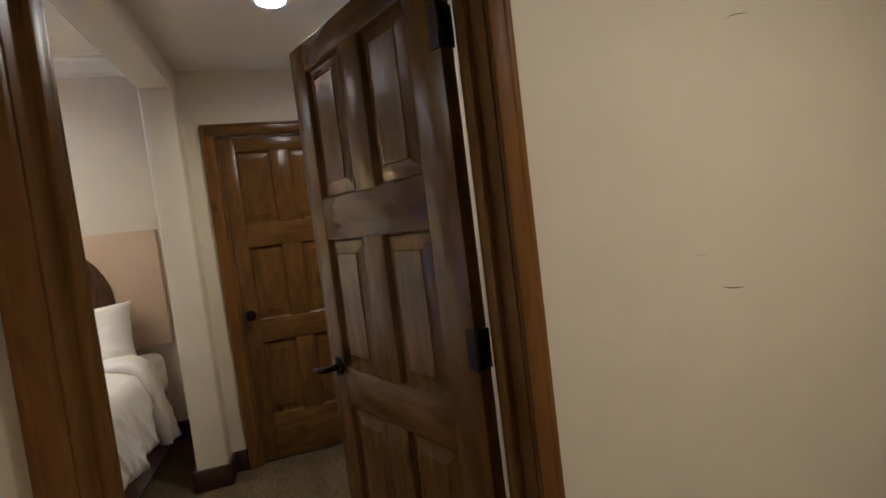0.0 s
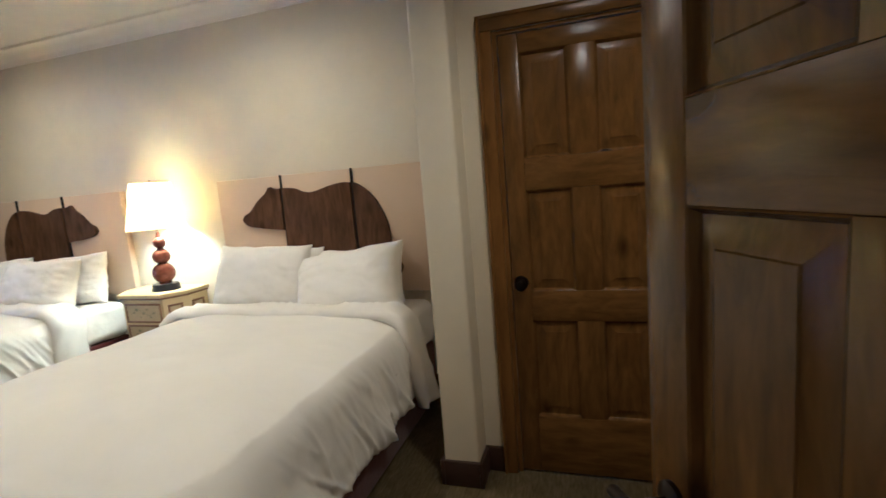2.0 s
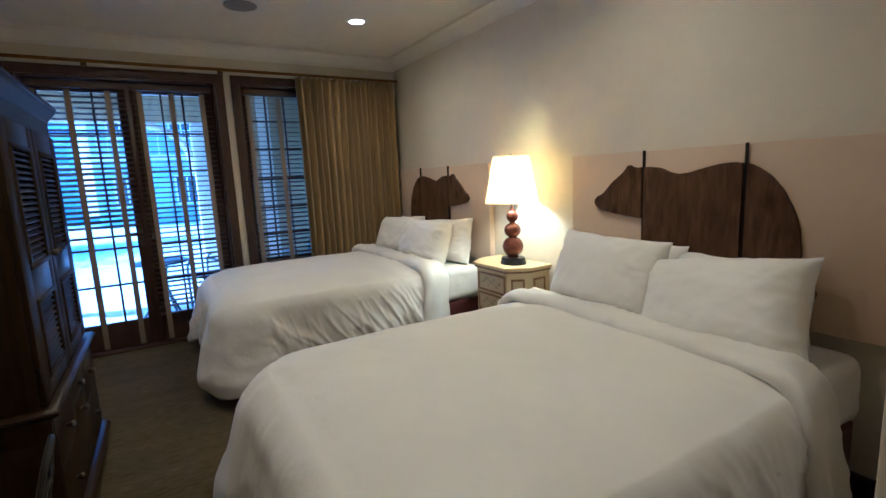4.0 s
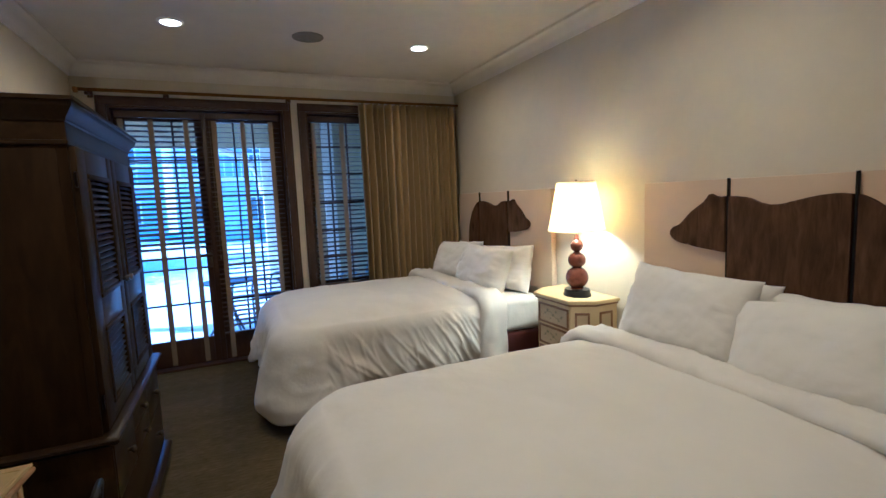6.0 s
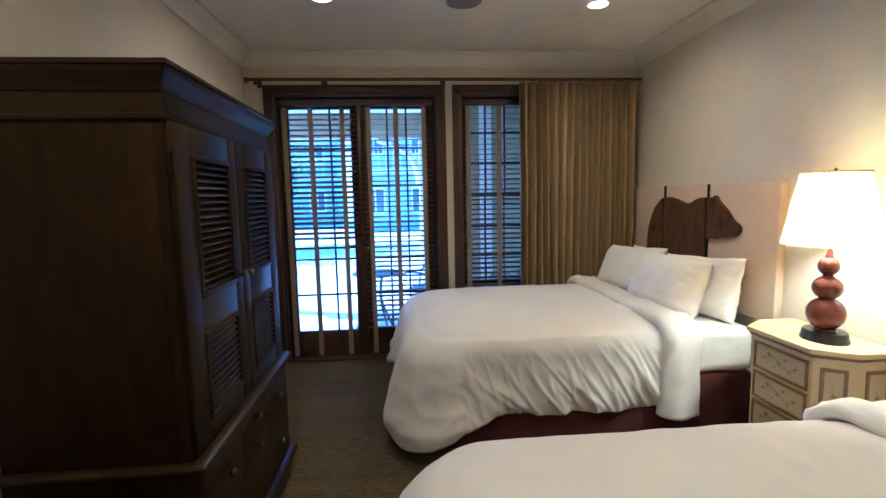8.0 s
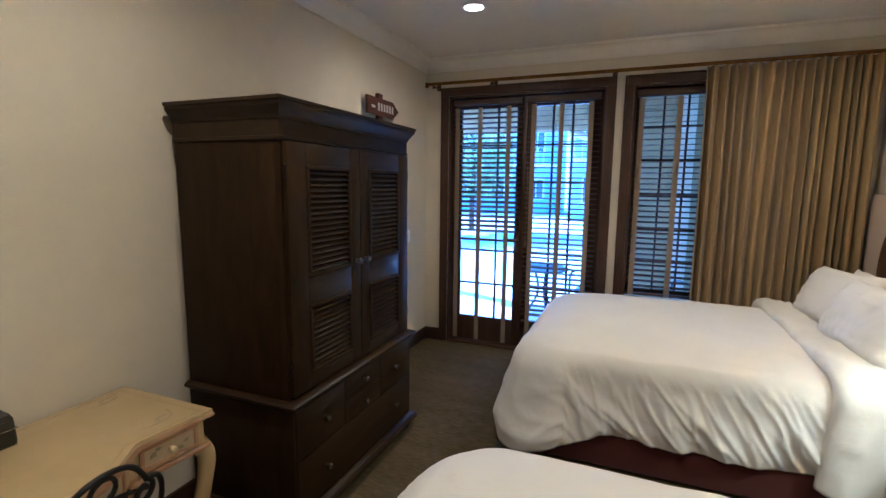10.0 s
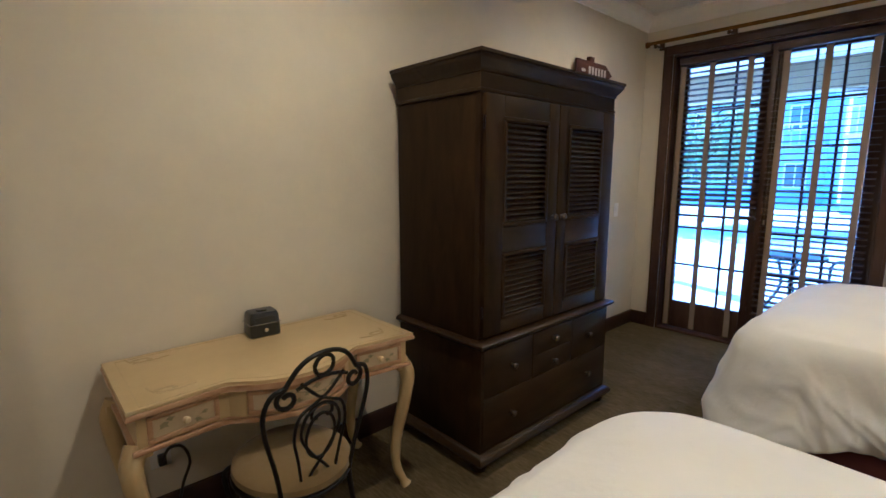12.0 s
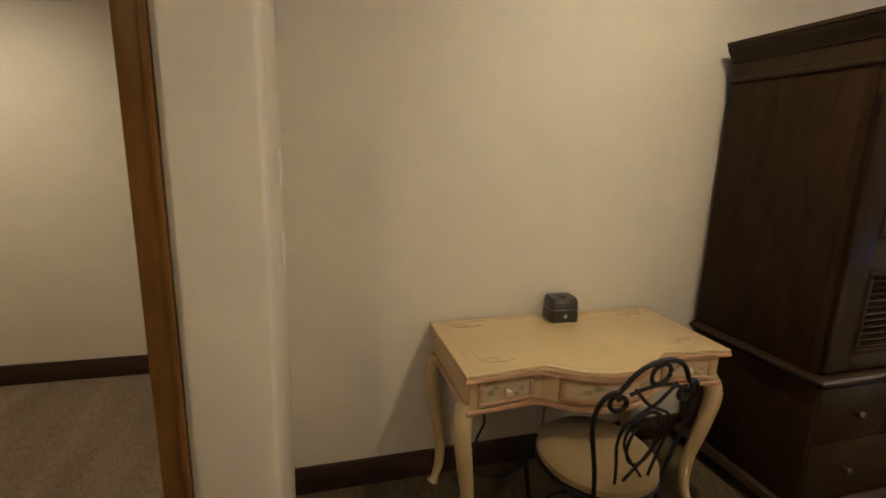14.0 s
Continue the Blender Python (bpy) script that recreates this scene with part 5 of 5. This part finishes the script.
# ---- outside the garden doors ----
structure("ground", bx(-400, -4.7, -300, 300, -0.5, -0.12), M_GROUND, "pale courtyard paving with daylight's blue cast in its colour", "ground")
structure("patio", bx(-7.6, -4.66, -1.5, 8.0, -0.4, -0.03), M_PATIO, "concrete patio slab outside the doors", "pavement")
porch = tagged(new("porch"), "covered porch with white posts and beam", "porch", kind="structure")
part("soffit", bx(-7.7, -4.665, -1.5, 8.0, 2.78, 2.9), M_OUTWHITE, porch, "pale porch ceiling")
part("beam", bx(-7.55, -7.3, -1.5, 8.0, 2.42, 2.78, bev=0.01), M_SIDING, porch, "grey porch beam")
for py in (-1.2, 2.86):
    bm = bx(-7.52, -7.34, py - 0.09, py + 0.09, -0.03, 2.42, bev=0.008)
    box(bm, -7.56, -7.30, py - 0.13, py + 0.13, -0.03, 0.12, bev=0.01)
    part("post", bm, M_OUTWHITE, porch, "white square porch post")
part("brace", tube(bmesh.new(), spline([(-7.43, 2.78, 1.7), (-7.43, 2.7, 2.05), (-7.43, 2.5, 2.28), (-7.43, 2.15, 2.41)], 6), 0.05, 8), M_OUTWHITE, porch, "curved white brace")
sw = tagged(new("siding_wall"), "grey lap-sided wall beside the patio", "facade", kind="structure")
part("backing", bx(-6.9, -6.72, 3.05, 8.0, -0.03, 2.78), M_SIDING, sw)
first = None
for i in range(22):
    m = pose(-6.715, 5.52, 0.03 + i * 0.125, 0, -7, 0)
    if first is None:
        first = part("board", bx(-0.008, 0.008, -2.47, 2.47, -0.066, 0.066), M_SIDING, sw, "grey lap siding board")
        first.matrix_local = m
    else:
        again(first, m)
part("corner_trim", bx(-6.92, -6.68, 2.985, 3.048, -0.03, 2.78, bev=0.006), M_OUTWHITE, sw, "white corner trim board")
part("corner_trim", bx(-6.70, -6.62, 3.59, 3.75, -0.03, 2.78, bev=0.006), M_POST, sw, "cream trim board")


def patio_chair(x, y, turn):
    ob = thing("patio_chair", (x, y, -0.03), "dark wrought-iron patio armchair with scroll back", "patio chair", "patio chairs", turn)
    part("seat", lathe(bmesh.new(), [(0.0, 0.43), (0.22, 0.43), (0.235, 0.42), (0.22, 0.41), (0.0, 0.41)], n=20), M_PATIOIRON, ob)
    for sx in (-1, 1):
        part("arm", tube(bmesh.new(), spline([(sx * 0.23, -0.2, 0.0), (sx * 0.24, -0.2, 0.4), (sx * 0.25, -0.16, 0.64), (sx * 0.25, 0.1, 0.66), (sx * 0.22, 0.22, 0.6)], 5), 0.014, 8), M_PATIOIRON, ob)
        part("leg", tube(bmesh.new(), spline([(sx * 0.22, 0.24, 0.0), (sx * 0.21, 0.2, 0.42), (sx * 0.2, 0.27, 0.8), (sx * 0.1, 0.3, 0.93), (0, 0.305, 0.96)], 5), 0.014, 8), M_PATIOIRON, ob)
    for k in range(4):
        z = 0.5 + 0.11 * k
        c = [(0.09 * math.cos(a * math.pi / 5), 0.235 + 0.07 * (z - 0.42), z + 0.06 * math.sin(a * math.pi / 5)) for a in range(10)]
        part("back_ring", tube(bmesh.new(), c, 0.008, 6, True), M_PATIOIRON, ob)


patio_chair(-5.55, 3.85, -60)
patio_chair(-5.85, 2.75, -30)
tb = thing("patio_table", (-5.4, 2.2, -0.03), "round dark iron patio table", "patio table")
part("tabletop", lathe(bmesh.new(), [(0.0, 0.72), (0.28, 0.72), (0.29, 0.71), (0.28, 0.70), (0.0, 0.70)], n=30), M_PATIOIRON, tb)
for a in (0.5, 2.6, 4.7):
    part("leg", tube(bmesh.new(), spline([(0.1 * math.cos(a), 0.1 * math.sin(a), 0.70), (0.06 * math.cos(a), 0.06 * math.sin(a), 0.4), (0.3 * math.cos(a), 0.3 * math.sin(a), 0.0)], 6), 0.014, 8), M_PATIOIRON, tb)


def far_house(x, y, w, h, label):
    ob = thing("lodge_building", (x, y, -0.12), label, "building")
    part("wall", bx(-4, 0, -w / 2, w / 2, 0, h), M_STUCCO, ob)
    part("roof", prism(bmesh.new(), [(-4.6, h), (0.6, h), (-2.0, h + 2.2)], 1, -w / 2 - 0.4, w / 2 + 0.4), M_ROOF, ob)
    n = int(w / 2.2)
    for i in range(n):
        for f in range(int(h / 2.9)):
            cy = -w / 2 + (i + 0.5) * w / n
            cz = 1.5 + f * 2.9
            wn_ = part("window", bx(0.0, 0.05, cy - 0.5, cy + 0.5, cz - 0.65, cz + 0.65), M_OUTWHITE, ob, "white framed window")
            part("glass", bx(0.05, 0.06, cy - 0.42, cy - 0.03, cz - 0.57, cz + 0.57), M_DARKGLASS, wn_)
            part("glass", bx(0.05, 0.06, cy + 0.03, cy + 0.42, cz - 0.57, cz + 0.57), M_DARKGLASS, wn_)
    bm = bx(0.0, 1.3, -w / 2, w / 2, 2.85, 3.0)
    for k in range(int(w / 0.35)):
        box(bm, 1.22, 1.26, -w / 2 + k * 0.35, -w / 2 + k * 0.35 + 0.04, 3.0, 3.95)
    box(bm, 1.2, 1.28, -w / 2, w / 2, 3.95, 4.02)
    part("balcony", bm, M_OUTWHITE, ob, "long white railed balcony")
    return ob


far_house(-24, 8, 16, 6.2, "two-storey grey lodge building with railed balcony")
far_house(-30, -9, 15, 6.2, "grey lodge building behind trees")


def tree(x, y, h, seed, crown):
    ob = thing("tree", (x, y, -0.12), "leafy courtyard tree with slim trunk", "tree", "courtyard trees")
    rg = random.Random(seed)
    part("trunk", tube(bmesh.new(), spline([(0, 0, 0), (0.05, 0.03, h * 0.3), (-0.04, 0.05, h * 0.6), (0.02, 0, h * 0.85)], 6), lambda t: 0.12 * (1 - 0.75 * t), 10), M_BARK, ob)
    bm = bmesh.new()
    bl_ = bmesh.new()
    for k in range(26):
        a, z = rg.uniform(0, 6.28), h * rg.uniform(0.35, 0.85)
        L = crown * rg.uniform(0.5, 1.0)
        end = Vector((L * math.cos(a), L * math.sin(a), z + L * 0.5))
        tube(bm, spline([(0, 0, z), tuple(end * 0.5 + Vector((0, 0, z * 0.5 + 0.1))), tuple(end)], 4), lambda t: 0.022 * (1 - 0.8 * t), 6)
        for q in range(120):
            c = end * rg.uniform(0.45, 1.1) + Vector((rg.gauss(0, 0.3), rg.gauss(0, 0.3), rg.gauss(0, 0.28) ))
            c.z = max(c.z, h * 0.3)
            u = Vector((rg.gauss(0, 1), rg.gauss(0, 1), rg.gauss(0, 1))).normalized() * 0.09
            v = u.orthogonal().normalized() * 0.05
            bl_.faces.new([bl_.verts.new(p) for p in (c - u, c + v, c + u, c - v)])
    part("limbs", bm, M_BARK, ob)
    part("crown", bl_, M_LEAF, ob, "many small green leaves")


tree(-17.0, -2.6, 4.6, 3, 1.7)
tree(-17.0, 5.4, 5.0, 4, 1.6)
tree(-15.0, -4.5, 5.0, 9, 1.9)
